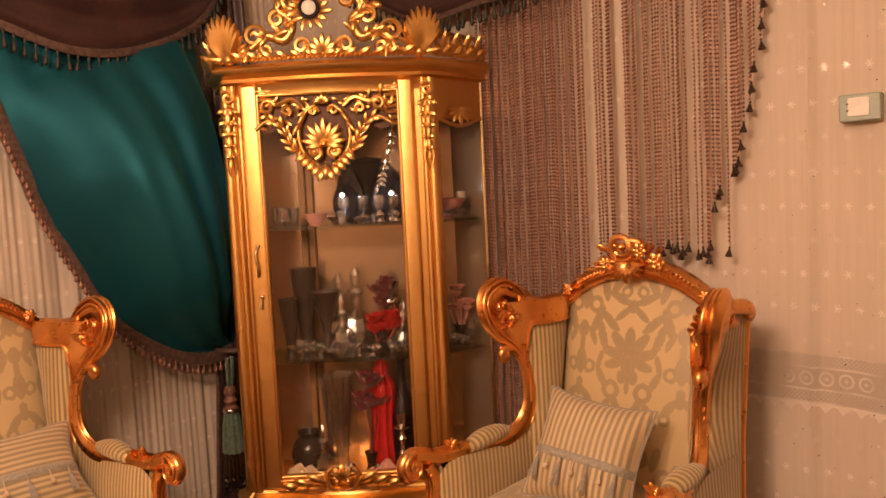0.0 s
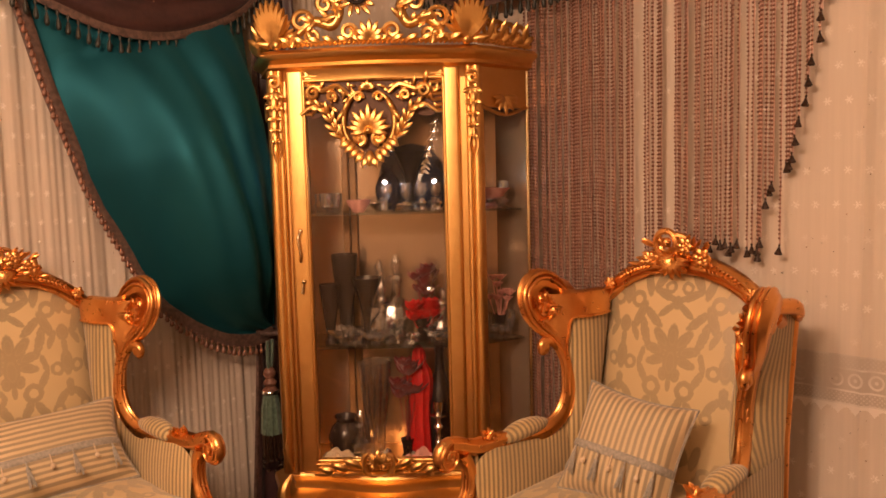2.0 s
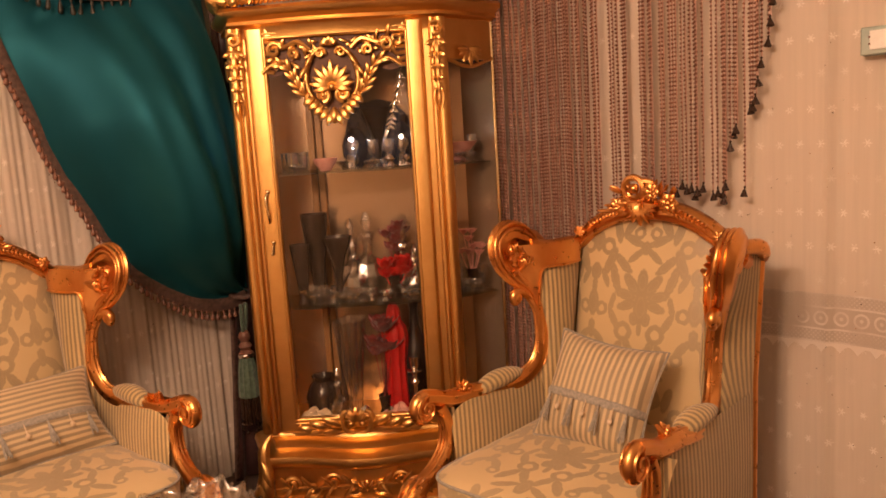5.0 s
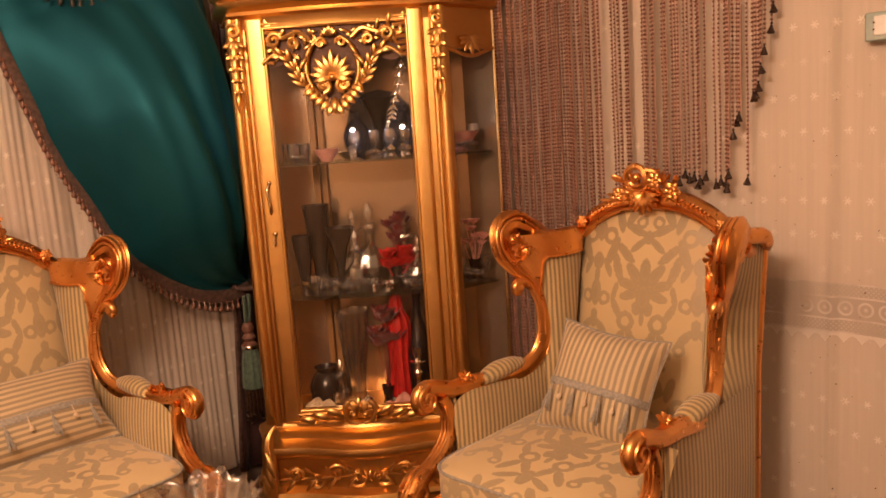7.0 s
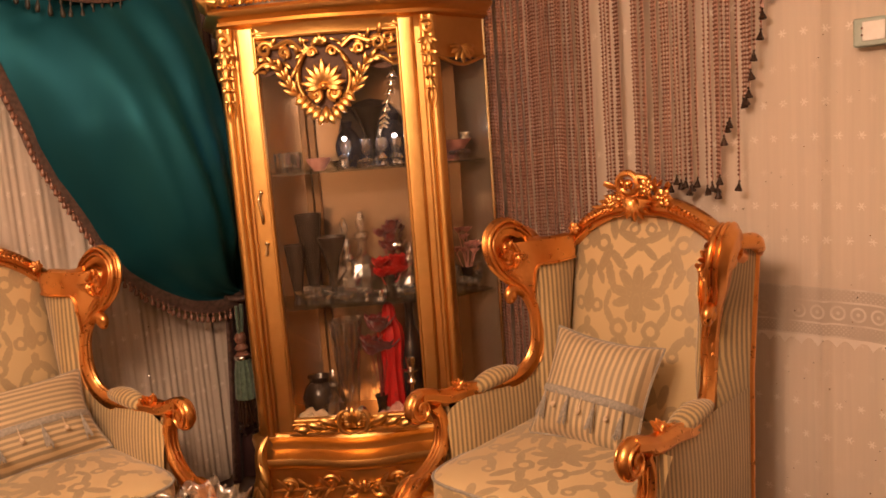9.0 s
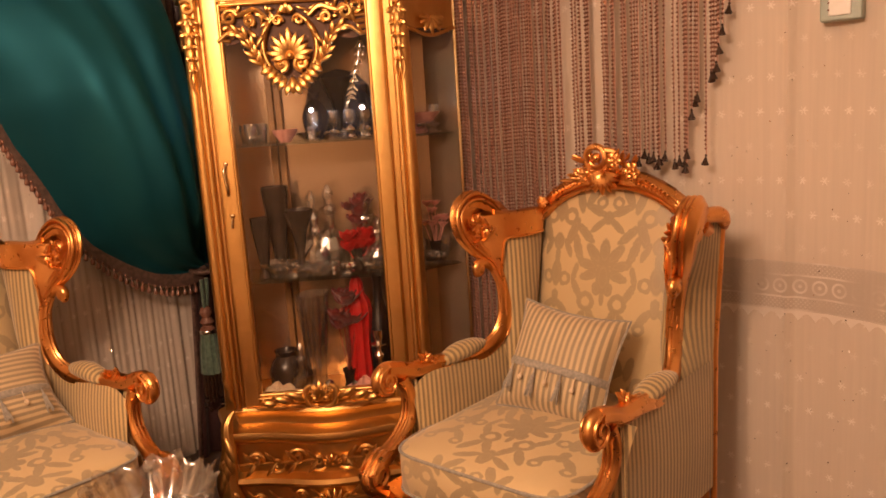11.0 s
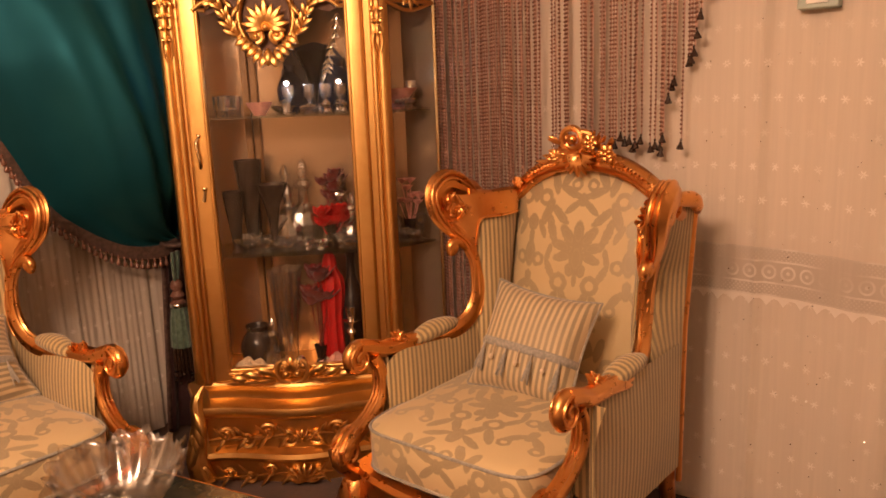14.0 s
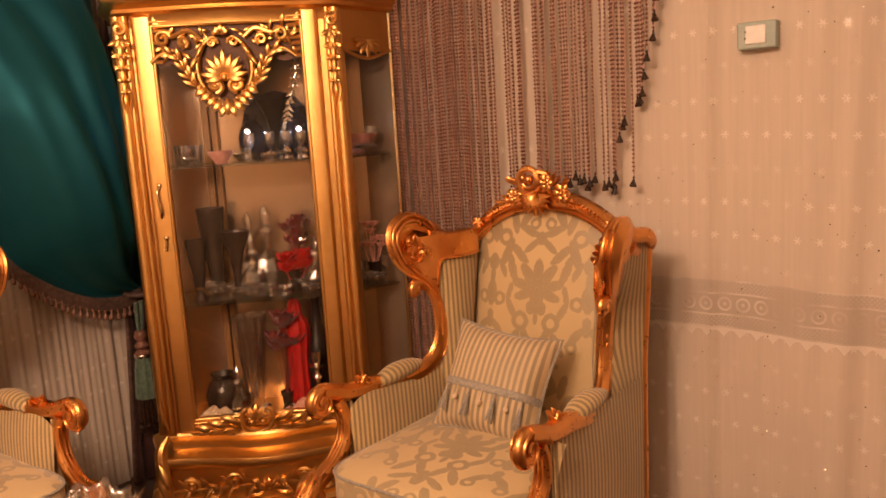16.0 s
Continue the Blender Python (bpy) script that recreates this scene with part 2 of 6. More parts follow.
def sheer_material(name, solid=0.80, band=True):
    """Voile with rows of small stars and a lace band."""
    m, nt, p = material(name)
    out = nt.nodes["Material Output"]
    uv, u, v = uv_split(nt)
    row = math_node(nt, "FLOOR", math_node(nt, "DIVIDE", v, 0.099))
    shift = math_node(nt, "MULTIPLY", math_node(nt, "MODULO", row, 2), 0.5)
    fu = math_node(nt, "SUBTRACT", math_node(nt, "FRACT", math_node(nt, "ADD", math_node(nt, "DIVIDE", u, 0.062), shift)), 0.5)
    fv = math_node(nt, "SUBTRACT", math_node(nt, "FRACT", math_node(nt, "DIVIDE", v, 0.099)), 0.5)
    du = math_node(nt, "MULTIPLY", fu, 0.062)
    dv = math_node(nt, "MULTIPLY", fv, 0.099)
    rr = math_node(nt, "SQRT", math_node(nt, "ADD", math_node(nt, "MULTIPLY", du, du), math_node(nt, "MULTIPLY", dv, dv)))
    ang = math_node(nt, "ARCTAN2", dv, du)
    petal = math_node(nt, "ADD", 0.0085, math_node(nt, "MULTIPLY", math_node(nt, "COSINE", math_node(nt, "MULTIPLY", ang, 6)), 0.0040))
    star = ramp(nt, math_node(nt, "SUBTRACT", petal, rr), -0.0035, 0.0045)
    patch = math_node(nt, "MULTIPLY", ramp(nt, noise_out(nt, 5), 0.28, 0.50), ramp(nt, noise_out(nt, 160, 2.0), 0.34, 0.52))
    star = math_node(nt, "MULTIPLY", math_node(nt, "MULTIPLY", star, patch), math_node(nt, "ADD", 0.20, math_node(nt, "MULTIPLY", math_node(nt, "GREATER_THAN", math_node(nt, "MODULO", row, 3), 0.5), 0.28)))
    threads = noise_out(nt, 90, 2.0, stretch=(1, 1, 0.03))
    if band:
        inb = math_node(nt, "MULTIPLY", math_node(nt, "GREATER_THAN", v, 0.752), math_node(nt, "LESS_THAN", v, 0.900))
        ru = math_node(nt, "SUBTRACT", math_node(nt, "FRACT", math_node(nt, "DIVIDE", u, 0.056)), 0.5)
        cu = math_node(nt, "MULTIPLY", ru, 0.056)
        cv = math_node(nt, "SUBTRACT", v, 0.826)
        rd = math_node(nt, "SQRT", math_node(nt, "ADD", math_node(nt, "MULTIPLY", cu, cu), math_node(nt, "MULTIPLY", cv, cv)))
        ring = ramp(nt, math_node(nt, "ABSOLUTE", math_node(nt, "SUBTRACT", rd, 0.019)), 0.0045, 0.002)
        ring = math_node(nt, "MAXIMUM", ring, ramp(nt, rd, 0.007, 0.004))
        acv = math_node(nt, "ABSOLUTE", cv)
        line = ramp(nt, math_node(nt, "ABSOLUTE", math_node(nt, "SUBTRACT", acv, 0.033)), 0.004, 0.002)
        edge = ramp(nt, math_node(nt, "ABSOLUTE", math_node(nt, "SUBTRACT", acv, 0.072)), 0.004, 0.002)
        dots = math_node(nt, "MULTIPLY", math_node(nt, "SINE", math_node(nt, "MULTIPLY", u, 470)), math_node(nt, "SINE", math_node(nt, "MULTIPLY", v, 470)))
        dots = math_node(nt, "MULTIPLY", ramp(nt, dots, 0.2, 0.6), math_node(nt, "GREATER_THAN", acv, 0.037))
        lace = math_node(nt, "MAXIMUM", math_node(nt, "MAXIMUM", ring, line), math_node(nt, "MAXIMUM", edge, math_node(nt, "MULTIPLY", dots, 0.6)))
        scal = math_node(nt, "ADD", 0.722, math_node(nt, "MULTIPLY", math_node(nt, "ABSOLUTE", math_node(nt, "SINE", math_node(nt, "MULTIPLY", u, 62))), 0.022))
        hang = math_node(nt, "MULTIPLY", math_node(nt, "GREATER_THAN", v, scal), math_node(nt, "LESS_THAN", v, 0.752))
        star = math_node(nt, "MULTIPLY", star, math_node(nt, "SUBTRACT", 1.0, inb))
        worn = ramp(nt, noise_out(nt, 11), 0.30, 0.70)
        star = math_node(nt, "MAXIMUM", star, math_node(nt, "MULTIPLY", math_node(nt, "MULTIPLY", inb, lace), math_node(nt, "MULTIPLY", worn, 0.42)))
        star = math_node(nt, "MAXIMUM", star, math_node(nt, "MULTIPLY", hang, 0.45))
    base = (0.80, 0.71, 0.61) if not band else mix_colour(nt, inb, (0.79, 0.69, 0.585), (0.63, 0.55, 0.47))
    colour = mix_colour(nt, star, base, (0.95, 0.90, 0.84))
    dif = nt.nodes.new("ShaderNodeBsdfDiffuse")
    trl = nt.nodes.new("ShaderNodeBsdfTranslucent")
    tra = nt.nodes.new("ShaderNodeBsdfTransparent")
    gls = nt.nodes.new("ShaderNodeBsdfGlossy")
    gls.inputs["Roughness"].default_value = 0.28
    for n in (dif, trl):
        link(nt, colour, n.inputs["Color"])
    m1 = nt.nodes.new("ShaderNodeMixShader")
    m1.inputs[0].default_value = 0.15
    link(nt, dif.outputs[0], m1.inputs[1])
    link(nt, trl.outputs[0], m1.inputs[2])
    m0 = nt.nodes.new("ShaderNodeMixShader")
    link(nt, math_node(nt, "MULTIPLY", star, 0.35), m0.inputs[0])
    link(nt, m1.outputs[0], m0.inputs[1])
    link(nt, gls.outputs[0], m0.inputs[2])
    m2 = nt.nodes.new("ShaderNodeMixShader")
    op = math_node(nt, "ADD", solid, math_node(nt, "MULTIPLY", math_node(nt, "SUBTRACT", threads, 0.5), 0.14))
    op = math_node(nt, "ADD", op, math_node(nt, "MULTIPLY", star, 0.4), clamp=True)
    link(nt, op, m2.inputs[0])
    link(nt, tra.outputs[0], m2.inputs[1])
    link(nt, m0.outputs[0], m2.inputs[2])
    link(nt, m2.outputs[0], out.inputs["Surface"])
    nt.nodes.remove(p)
    return m


SHEER = sheer_material("lace_voile", 0.84)
SHEER_THIN = sheer_material("plain_voile", 0.70, band=False)


def glass_material(name, colour=(1, 1, 1), rough=0.02, clear=0.9):
    """Thin glass: mostly clear, with a mirror sheen."""
    m, nt, p = material(name)
    out = nt.nodes["Material Output"]
    tra = nt.nodes.new("ShaderNodeBsdfTransparent")
    tra.inputs[0].default_value = (*colour, 1)
    gls = nt.nodes.new("ShaderNodeBsdfGlossy")
    gls.inputs["Roughness"].default_value = rough
    fr = nt.nodes.new("ShaderNodeLayerWeight")
    fr.inputs["Blend"].default_value = 0.25
    sheen = math_node(nt, "POWER", fr.outputs["Facing"], 3.0)
    mx = nt.nodes.new("ShaderNodeMixShader")
    link(nt, math_node(nt, "ADD", math_node(nt, "MULTIPLY", sheen, 0.6), 0.96 - clear, clamp=True), mx.inputs[0])
    link(nt, tra.outputs[0], mx.inputs[1])
    link(nt, gls.outputs[0], mx.inputs[2])
    link(nt, mx.outputs[0], out.inputs["Surface"])
    nt.nodes.remove(p)
    return m


PANE = glass_material("window_glass", (0.97, 0.96, 0.94), 0.02, 0.935)
CRYSTAL = glass_material("cut_crystal", (0.95, 0.93, 0.91), 0.15, 0.60)
SPARKLE = glass_material("faceted_glass", (0.96, 0.94, 0.92), 0.20, 0.35)
SHELF_GLASS = glass_material("shelf_glass", (0.75, 0.78, 0.74), 0.05, 0.8)
# gilding with the shade behind the fretwork put into its colour
SHADED_GILT = plain("shaded_gilding", (0.085, 0.032, 0.012), (0.14, 0.055, 0.02), rough=0.6, scale=20)
# mirror back, with the reflected room's tan put into its colour
MIRROR_BACK = plain("tan_mirror_back", (0.66, 0.49, 0.34), (0.74, 0.57, 0.41), rough=0.16, metal=0.72, scale=1.2, bump_mm=0.02)


def glow(name, colour, strength):
    m, nt, p = material(name)
    p.inputs["Emission Color"].default_value = (*colour, 1)
    p.inputs["Emission Strength"].default_value = strength
    return m


BULB = glow("warm_bulb", (1.0, 0.72, 0.42), 30)
# glow of the two painted lamp reflections in the cabinet
LED_GLINT = glow("reflected_led", (0.58, 0.72, 1.0), 380)


# ---------- mesh helpers ----------
def part(name, bm, mat, parent=None, label="", uv=None, smooth=True, bevel=0.0):
    me = bpy.data.meshes.new(name)
    bmesh.ops.recalc_face_normals(bm, faces=bm.faces)
    if uv:
        lay = bm.loops.layers.uv.new("UVMap")
        for f in bm.faces:
            for lp in f.loops:
                lp[lay].uv = uv(lp.vert.co)
    bm.to_mesh(me)
    bm.free()
    if smooth:
        for poly in me.polygons:
            poly.use_smooth = True
        me.set_sharp_from_angle(angle=radians(50))
    me.materials.append(mat)
    ob = new(name, me)
    if parent is not None:
        ob.parent = parent
    if bevel:
        md = ob.modifiers.new("bevel", "BEVEL")
        md.width, md.segments, md.limit_method = bevel, 2, "ANGLE"
    if label:
        ob["label"] = label
    return ob


def thing(name, label, category, m=None, group="", kind=""):
    ob = new(name)
    ob.empty_display_size = 0.1
    if m is not None:
        ob.matrix_world = m
    return tagged(ob, label, category, group, kind)


def box(bm, x0, x1, y0, y1, z0, z1):
    v = [bm.verts.new((x, y, z)) for z in (z0, z1) for x, y in ((x0, y0), (x1, y0), (x1, y1), (x0, y1))]
    for f in ((3, 2, 1, 0), (4, 5, 6, 7), (0, 1, 5, 4), (1, 2, 6, 5), (2, 3, 7, 6), (3, 0, 4, 7)):
        bm.faces.new([v[i] for i in f])
    return v


def rings(bm, loops, close=True, caps=True):
    """Skins a list of rings of points."""
    vs = [[bm.verts.new(p) for p in lp] for lp in loops]
    n = len(vs[0])
    for a, b in zip(vs, vs[1:]):
        for i in range(n if close else n - 1):
            j = (i + 1) % n
            bm.faces.new((a[i], a[j], b[j], b[i]))
    if caps and close and n > 2:
        bm.faces.new(vs[0][::-1])
        bm.faces.new(vs[-1])
    return vs


def lathe(bm, prof, n=14, c=(0, 0, 0), wave=0.0, lobes=0):
    loops = []
    for r, z in prof:
        loops.append([(c[0] + (r * (1 + wave * math.cos(lobes * k * 2 * math.pi / n))) * math.cos(2 * math.pi * k / n),
                       c[1] + (r * (1 + wave * math.cos(lobes * k * 2 * math.pi / n))) * math.sin(2 * math.pi * k / n), c[2] + z) for k in range(n)])
    rings(bm, loops)


def curve(points, k=6):
    """A smooth line through the points."""
    P = [Vector(p) for p in points]
    P = [P[0] * 2 - P[1]] + P + [P[-1] * 2 - P[-2]]
    out = []
    for i in range(1, len(P) - 2):
        a, b, c, d = P[i - 1:i + 3]
        for j in range(k):
            t = j / k
            out.append(0.5 * (2 * b + (c - a) * t + (2 * a - 5 * b + 4 * c - d) * t * t + (3 * b - 3 * c + d - a) * t ** 3))
    out.append(P[-2])
    return out


def at(values, t):
    f = t * (len(values) - 1)
    i = min(int(f), len(values) - 2)
    return values[i] + (values[i + 1] - values[i]) * (f - i)


def ribbon(bm, pts, wide, thick, nrm, n=8, flute=0.0):
    """A bar with an oval section along pts: wide across, thick along nrm; both are lists of half-sizes."""
    pts = [Vector(p) for p in pts]
    nrm = Vector(nrm).normalized()
    loops = []
    m = len(pts)
    for i, p in enumerate(pts):
        tan = (pts[min(i + 1, m - 1)] - pts[max(i - 1, 0)]).normalized()
        side = tan.cross(nrm)
        side = side.normalized() if side.length > 1e-4 else Vector((1, 0, 0))
        up = side.cross(tan).normalized()
        w, h = at(wide, i / (m - 1)), at(thick, i / (m - 1))
        loops.append([p + (side * (w * math.cos(2 * math.pi * k / n)) + up * (h * math.sin(2 * math.pi * k / n))) * (1 + flute * (1 if k % 3 else -1.6)) for k in range(n)])
    rings(bm, loops)


def tube(bm, pts, r, n=8):
    pts = [Vector(p) for p in pts]
    r = r if isinstance(r, (list, tuple)) else [r, r]
    loops = []
    m = len(pts)
    ref = None
    for i, p in enumerate(pts):
        tan = (pts[min(i + 1, m - 1)] - pts[max(i - 1, 0)]).normalized()
        if ref is None:
            ref = tan.orthogonal().normalized()
        ref = (ref - tan * ref.dot(tan)).normalized()
        b = tan.cross(ref)
        w = at(r, i / (m - 1))
        loops.append([p + ref * (w * math.cos(2 * math.pi * k / n)) + b * (w * math.sin(2 * math.pi * k / n)) for k in range(n)])
    rings(bm, loops)


def volute(c, a, b, r0, r1, turns, start=0.0, n=26):
    c, a, b = Vector(c), Vector(a), Vector(b)
    out = []
    for i in range(n + 1):
        t = i / n
        r = r0 + (r1 - r0) * t
        th = radians(start) + t * turns * 2 * math.pi
        out.append(c + a * (r * math.cos(th)) + b * (r * math.sin(th)))
    return out


def leaf(bm, p, d, nrm, length, width, thick=0.006, curl=0.25):
    """A carved leaf that starts at p, points along d and curls towards nrm at its tip."""
    p, d, nrm = Vector(p), Vector(d).normalized(), Vector(nrm).normalized()
    pts = [p + d * (length * t) + nrm * (curl * length * (t * t) + thick * math.sin(math.pi * t)) for t in (0, 0.2, 0.45, 0.7, 0.88, 1.0)]
    ribbon(bm, pts, [width * 0.35, width * 0.8, width, width * 0.85, width * 0.5, width * 0.12],
           [thick * 0.6, thick, thick, thick * 0.9, thick * 0.7, thick * 0.3], nrm, 6)


def shell(bm, c, right, up, nrm, radius, lobes=9, spread=105, thick=0.007):
    """A carved scallop: a fan of ribs about c."""
    c, right, up, nrm = Vector(c), Vector(right), Vector(up), Vector(nrm)
    for i in range(lobes):
        t = i / (lobes - 1) * 2 - 1
        a = radians(t * spread)
        d = right * math.sin(a) + up * math.cos(a)
        leaf(bm, c + nrm * 0.004, d, nrm, radius * (1 - 0.28 * t * t), radius * 1.15 / lobes, thick * 1.5, 0.22)
    ball(bm, c + nrm * thick, radius * 0.13)


def ball(bm, c, r, n=8, squash=1.0):
    c = Vector(c)
    loops = []
    for i in range(1, 6):
        a = math.pi * i / 6
        loops.append([c + Vector((r * math.sin(a) * math.cos(2 * math.pi * k / n), r * math.sin(a) * math.sin(2 * math.pi * k / n), -r * squash * math.cos(a))) for k in range(n)])
    rings(bm, loops)


def scroll_pair(bm, c, right, up, nrm, size, r, flip=1):
    """An S-shaped carved scroll with leaves."""
    c, right, up, nrm = Vector(c), Vector(right) * flip, Vector(up), Vector(nrm)
    pts = volute(c + up * size * 0.1, right, up, size * 0.12, size * 0.5, 1.35, 20, 22)
    tail = [pts[-1] + right * size * 0.15 + up * size * 0.45, pts[-1] + right * size * 0.55 + up * size * 0.55]
    tube(bm, [p + nrm * 0.004 for p in pts] + [p + nrm * 0.004 for p in tail], [r * 0.8, r, r * 1.1, r * 0.9, r * 0.4], 6)
    for k in range(3):
        leaf(bm, pts[-1 - 4 * k] + nrm * 0.003, right * (0.9 - 0.5 * k) + up * (0.3 + 0.4 * k), nrm, size * 0.5, size * 0.11, r * 0.7, 0.3)


def sweep(bm, plan, prof, cap=True):
    """A moulding: prof, rows of (outward, z), led along the open plan line (its outside on the right)."""
    plan = [Vector((x, y, 0)) for x, y in plan]
    loops = []
    for i, p in enumerate(plan):
        a = (p - plan[i - 1]).normalized() if i else None
        b = (plan[i + 1] - p).normalized() if i < len(plan) - 1 else None
        na = Vector((a.y, -a.x, 0)) if a else None
        nb = Vector((b.y, -b.x, 0)) if b else None
        if na and nb:
            nn = (na + nb).normalized()
            nn = nn / max(0.4, nn.dot(na))
        else:
            nn = na or nb
        loops.append([p + nn * o + Vector((0, 0, z)) for o, z in prof])
    vs = rings(bm, loops, close=False)
    if cap:
        for k in (0, -1):
            f = [row[k] for row in vs]
            back = [bm.verts.new((f[-1].co.x, f[-1].co.y, f[-1].co.z)), bm.verts.new((f[0].co.x, f[0].co.y, f[0].co.z))]
            bm.faces.new(f)
            for vv in back:
                bm.verts.remove(vv)


def sheet(bm, nu, nv, place):
    """A grid of nu x nv quads; place(s, t) gives each point."""
    g = [[bm.verts.new(place(i / nu, j / nv)) for j in range(nv + 1)] for i in range(nu + 1)]
    for i in range(nu):
        for j in range(nv):
            bm.faces.new((g[i][j], g[i + 1][j], g[i + 1][j + 1], g[i][j + 1]))
    return g


# ---------- the room ----------
RIGHT = pose(0.83, 2.36, 0, 0, 0, -41)      # x along the right-hand wall, y into it
LEFT = pose(-1.637, 2.46, 0, 0, 0, 49)      # x along the left-hand wall towards the corner, y into it
U0, U1, Y0, Y1, TOP = -2.09, 3.0, -4.2, 0.11, 2.75


def slab(name, x0, x1, y0, y1, z0, z1, mat, label, category):
    bm = bmesh.new()
    box(bm, x0, x1, y0, y1, z0, z1)
    ob = part(name, bm, mat, smooth=False)
    ob.matrix_world = RIGHT
    return tagged(ob, label, category, kind="structure")


slab("floor", U0 - 0.15, U1 + 0.15, Y0 - 0.15, Y1 + 0.15, -0.12, 0.0, FLOOR_STUFF, "brown carpeted floor of the salon", "floor")
slab("ceiling", U0 - 0.15, U1 + 0.15, Y0 - 0.15, Y1 + 0.15, TOP, TOP + 0.12, CEILING_PAINT, "plain white painted ceiling", "ceiling")
slab("wall_east", U0 - 0.15, U1 + 0.15, Y1, Y1 + 0.15, 0, TOP, WALL_PAINT, "cream painted wall behind the lace curtain", "wall")
# two walls out of view, added brown to temper reflections and bounce
slab("wall_west", U0 - 0.15, U1 + 0.15, Y0 - 0.15, Y0, 0, TOP, BROWN_WALL, "unseen brown wall opposite the curtain", "wall")
slab("wall_south", U1, U1 + 0.15, Y0, Y1, 0, TOP, BROWN_WALL, "unseen brown side wall", "wall")


def north_wall():
    """The left-hand wall, with the window opening through it."""
    bm = bmesh.new()
    x0, x1 = U0 - 0.15, U0
    a, b, z0, z1 = -2.6, -1.00, 0.95, 2.05
    box(bm, x0, x1, Y0, a, 0, TOP)
    box(bm, x0, x1, b, Y1, 0, TOP)
    box(bm, x0, x1, a, b, 0, z0)
    box(bm, x0, x1, a, b, z1, TOP)
    ob = part("wall_north", bm, WALL_PAINT, smooth=False)
    ob.matrix_world = RIGHT
    tagged(ob, "cream painted wall with a shuttered window", "wall", kind="structure")
    win = thing("window_1", "closed window with pale shutter slats behind voile", "window", RIGHT @ pose(U0 - 0.08, (a + b) / 2, z0), kind="structure")
    w, h = (b - a) / 2, z1 - z0
    bm = bmesh.new()
    for q in (-w, w - 0.05):
        box(bm, -0.03, 0.03, q, q + 0.05, 0, h)
    for q in (0, h - 0.05):
        box(bm, -0.03, 0.03, -w + 0.05, w - 0.05, q, q + 0.05)
    box(bm, -0.025, 0.025, -0.025, 0.025, 0.05, h - 0.05)
    part("window_frame", bm, CEILING_PAINT, win, "white painted frame", smooth=False, bevel=0.004)
    n = 12
    for i in range(n):
        bm = bmesh.new()
        z = 0.05 + (h - 0.1) * i / n
        box(bm, -0.045, -0.035, -w + 0.05, w - 0.05, z + 0.008, z + (h - 0.1) / n - 0.008)
        part("slat", bm, CREAM_CLOTH, win, smooth=False)


north_wall()


# ---------- curtains ----------
def sheer_right():
    def place(s, t):
        u = -1.95 + 4.6 * s
        z = 0.03 + 2.5 * t
        k = 0.35 + 0.65 * min(1.0, max(0.0, (u - 0.40) / 0.25))
        fold = 0.020 * math.sin(19 * u + 1.3 * math.sin(4 * u)) + 0.006 * math.sin(67 * u + 2 * math.sin(3 * u + z))
        crease = 0.012 * math.exp(-((u - 0.255) / 0.012) ** 2)
        return (u, 0.055 + k * fold * (1.05 - 0.25 * t) - crease, z + 0.012 * math.sin(5.1 * u + 0.6))
    bm = bmesh.new()
    sheet(bm, 520, 26, place)
    uvs = lambda c: (c.x * 1.06, c.z - 0.012 * math.sin(5.1 * c.x + 0.6))
    ob = part("lace_curtain", bm, SHEER, uv=uvs)
    ob.matrix_world = RIGHT
    tagged(ob, "cream lace voile curtain with star rows and a lace band", "curtain")


def sheer_left():
    def place(s, t):
        w = -2.6 + 4.12 * s
        z = 0.03 + 2.5 * t
        fold = 0.022 * noise.noise(Vector((w * 21, z * 0.35, 0.7))) + 0.010 * noise.noise(Vector((w * 52, z * 0.5, 4.1))) + 0.006 * math.sin(37 * w + 1.0 + 0.8 * math.sin(9 * w))
        return (w, 0.055 + fold * (1.1 - 0.3 * t), z)
    bm = bmesh.new()
    sheet(bm, 1100, 14, place)
    ob = part("voile_curtain", bm, SHEER_THIN, uv=lambda c: (c.x * 1.3, c.z))
    ob.matrix_world = LEFT
    tagged(ob, "cream pleated voile curtain covering the window", "curtain")


sheer_right()
sheer_left()


PEAR = [(0.001, 0), (0.0035, -0.1), (0.006, -0.2), (0.002, -0.32), (0.003, -0.38), (0.0075, -0.62), (0.009, -0.84), (0.006, -0.97), (0.001, -1.0)]


def drop_mesh(name, length, mat, prof=PEAR):
    """A little hanging drop: bead, neck and bell."""
    bm = bmesh.new()
    lathe(bm, [(r, z * length) for r, z in prof], 8)
    ob = part(name, bm, mat)
    me = ob.data
    bpy.data.objects.remove(ob)
    return me


def along(points, step):
    """Points at even steps on a line, with the line's direction."""
    pts = curve(points, 14)
    out, carry = [], 0.0
    for a, b in zip(pts, pts[1:]):
        d = (b - a).length
        while carry < d:
            out.append((a.lerp(b, carry / d), (b - a).normalized()))
            carry += step
        carry -= d
    return out


def fringe(owner, points, step, mesh_drop, braid_w=0.014, y=0.0, name="fringe_drop"):
    rnd = random.Random(3)
    bm = bmesh.new()
    pts = [p for p, _ in along(points, 0.02)]
    ribbon(bm, pts, [braid_w, braid_w], [0.004, 0.004], (0, -1, 0), 8)
    part("braid", bm, BROWN_TRIM, owner, "brown braided trim")
    for p, d in along(points, step):
        ob = new(name, mesh_drop)
        ob.parent = owner
        ob.matrix_basis = pose(p.x, p.y - 0.004, p.z - braid_w * 0.8, rnd.uniform(-7, 7), rnd.uniform(-7, 7), rnd.uniform(0, 90))


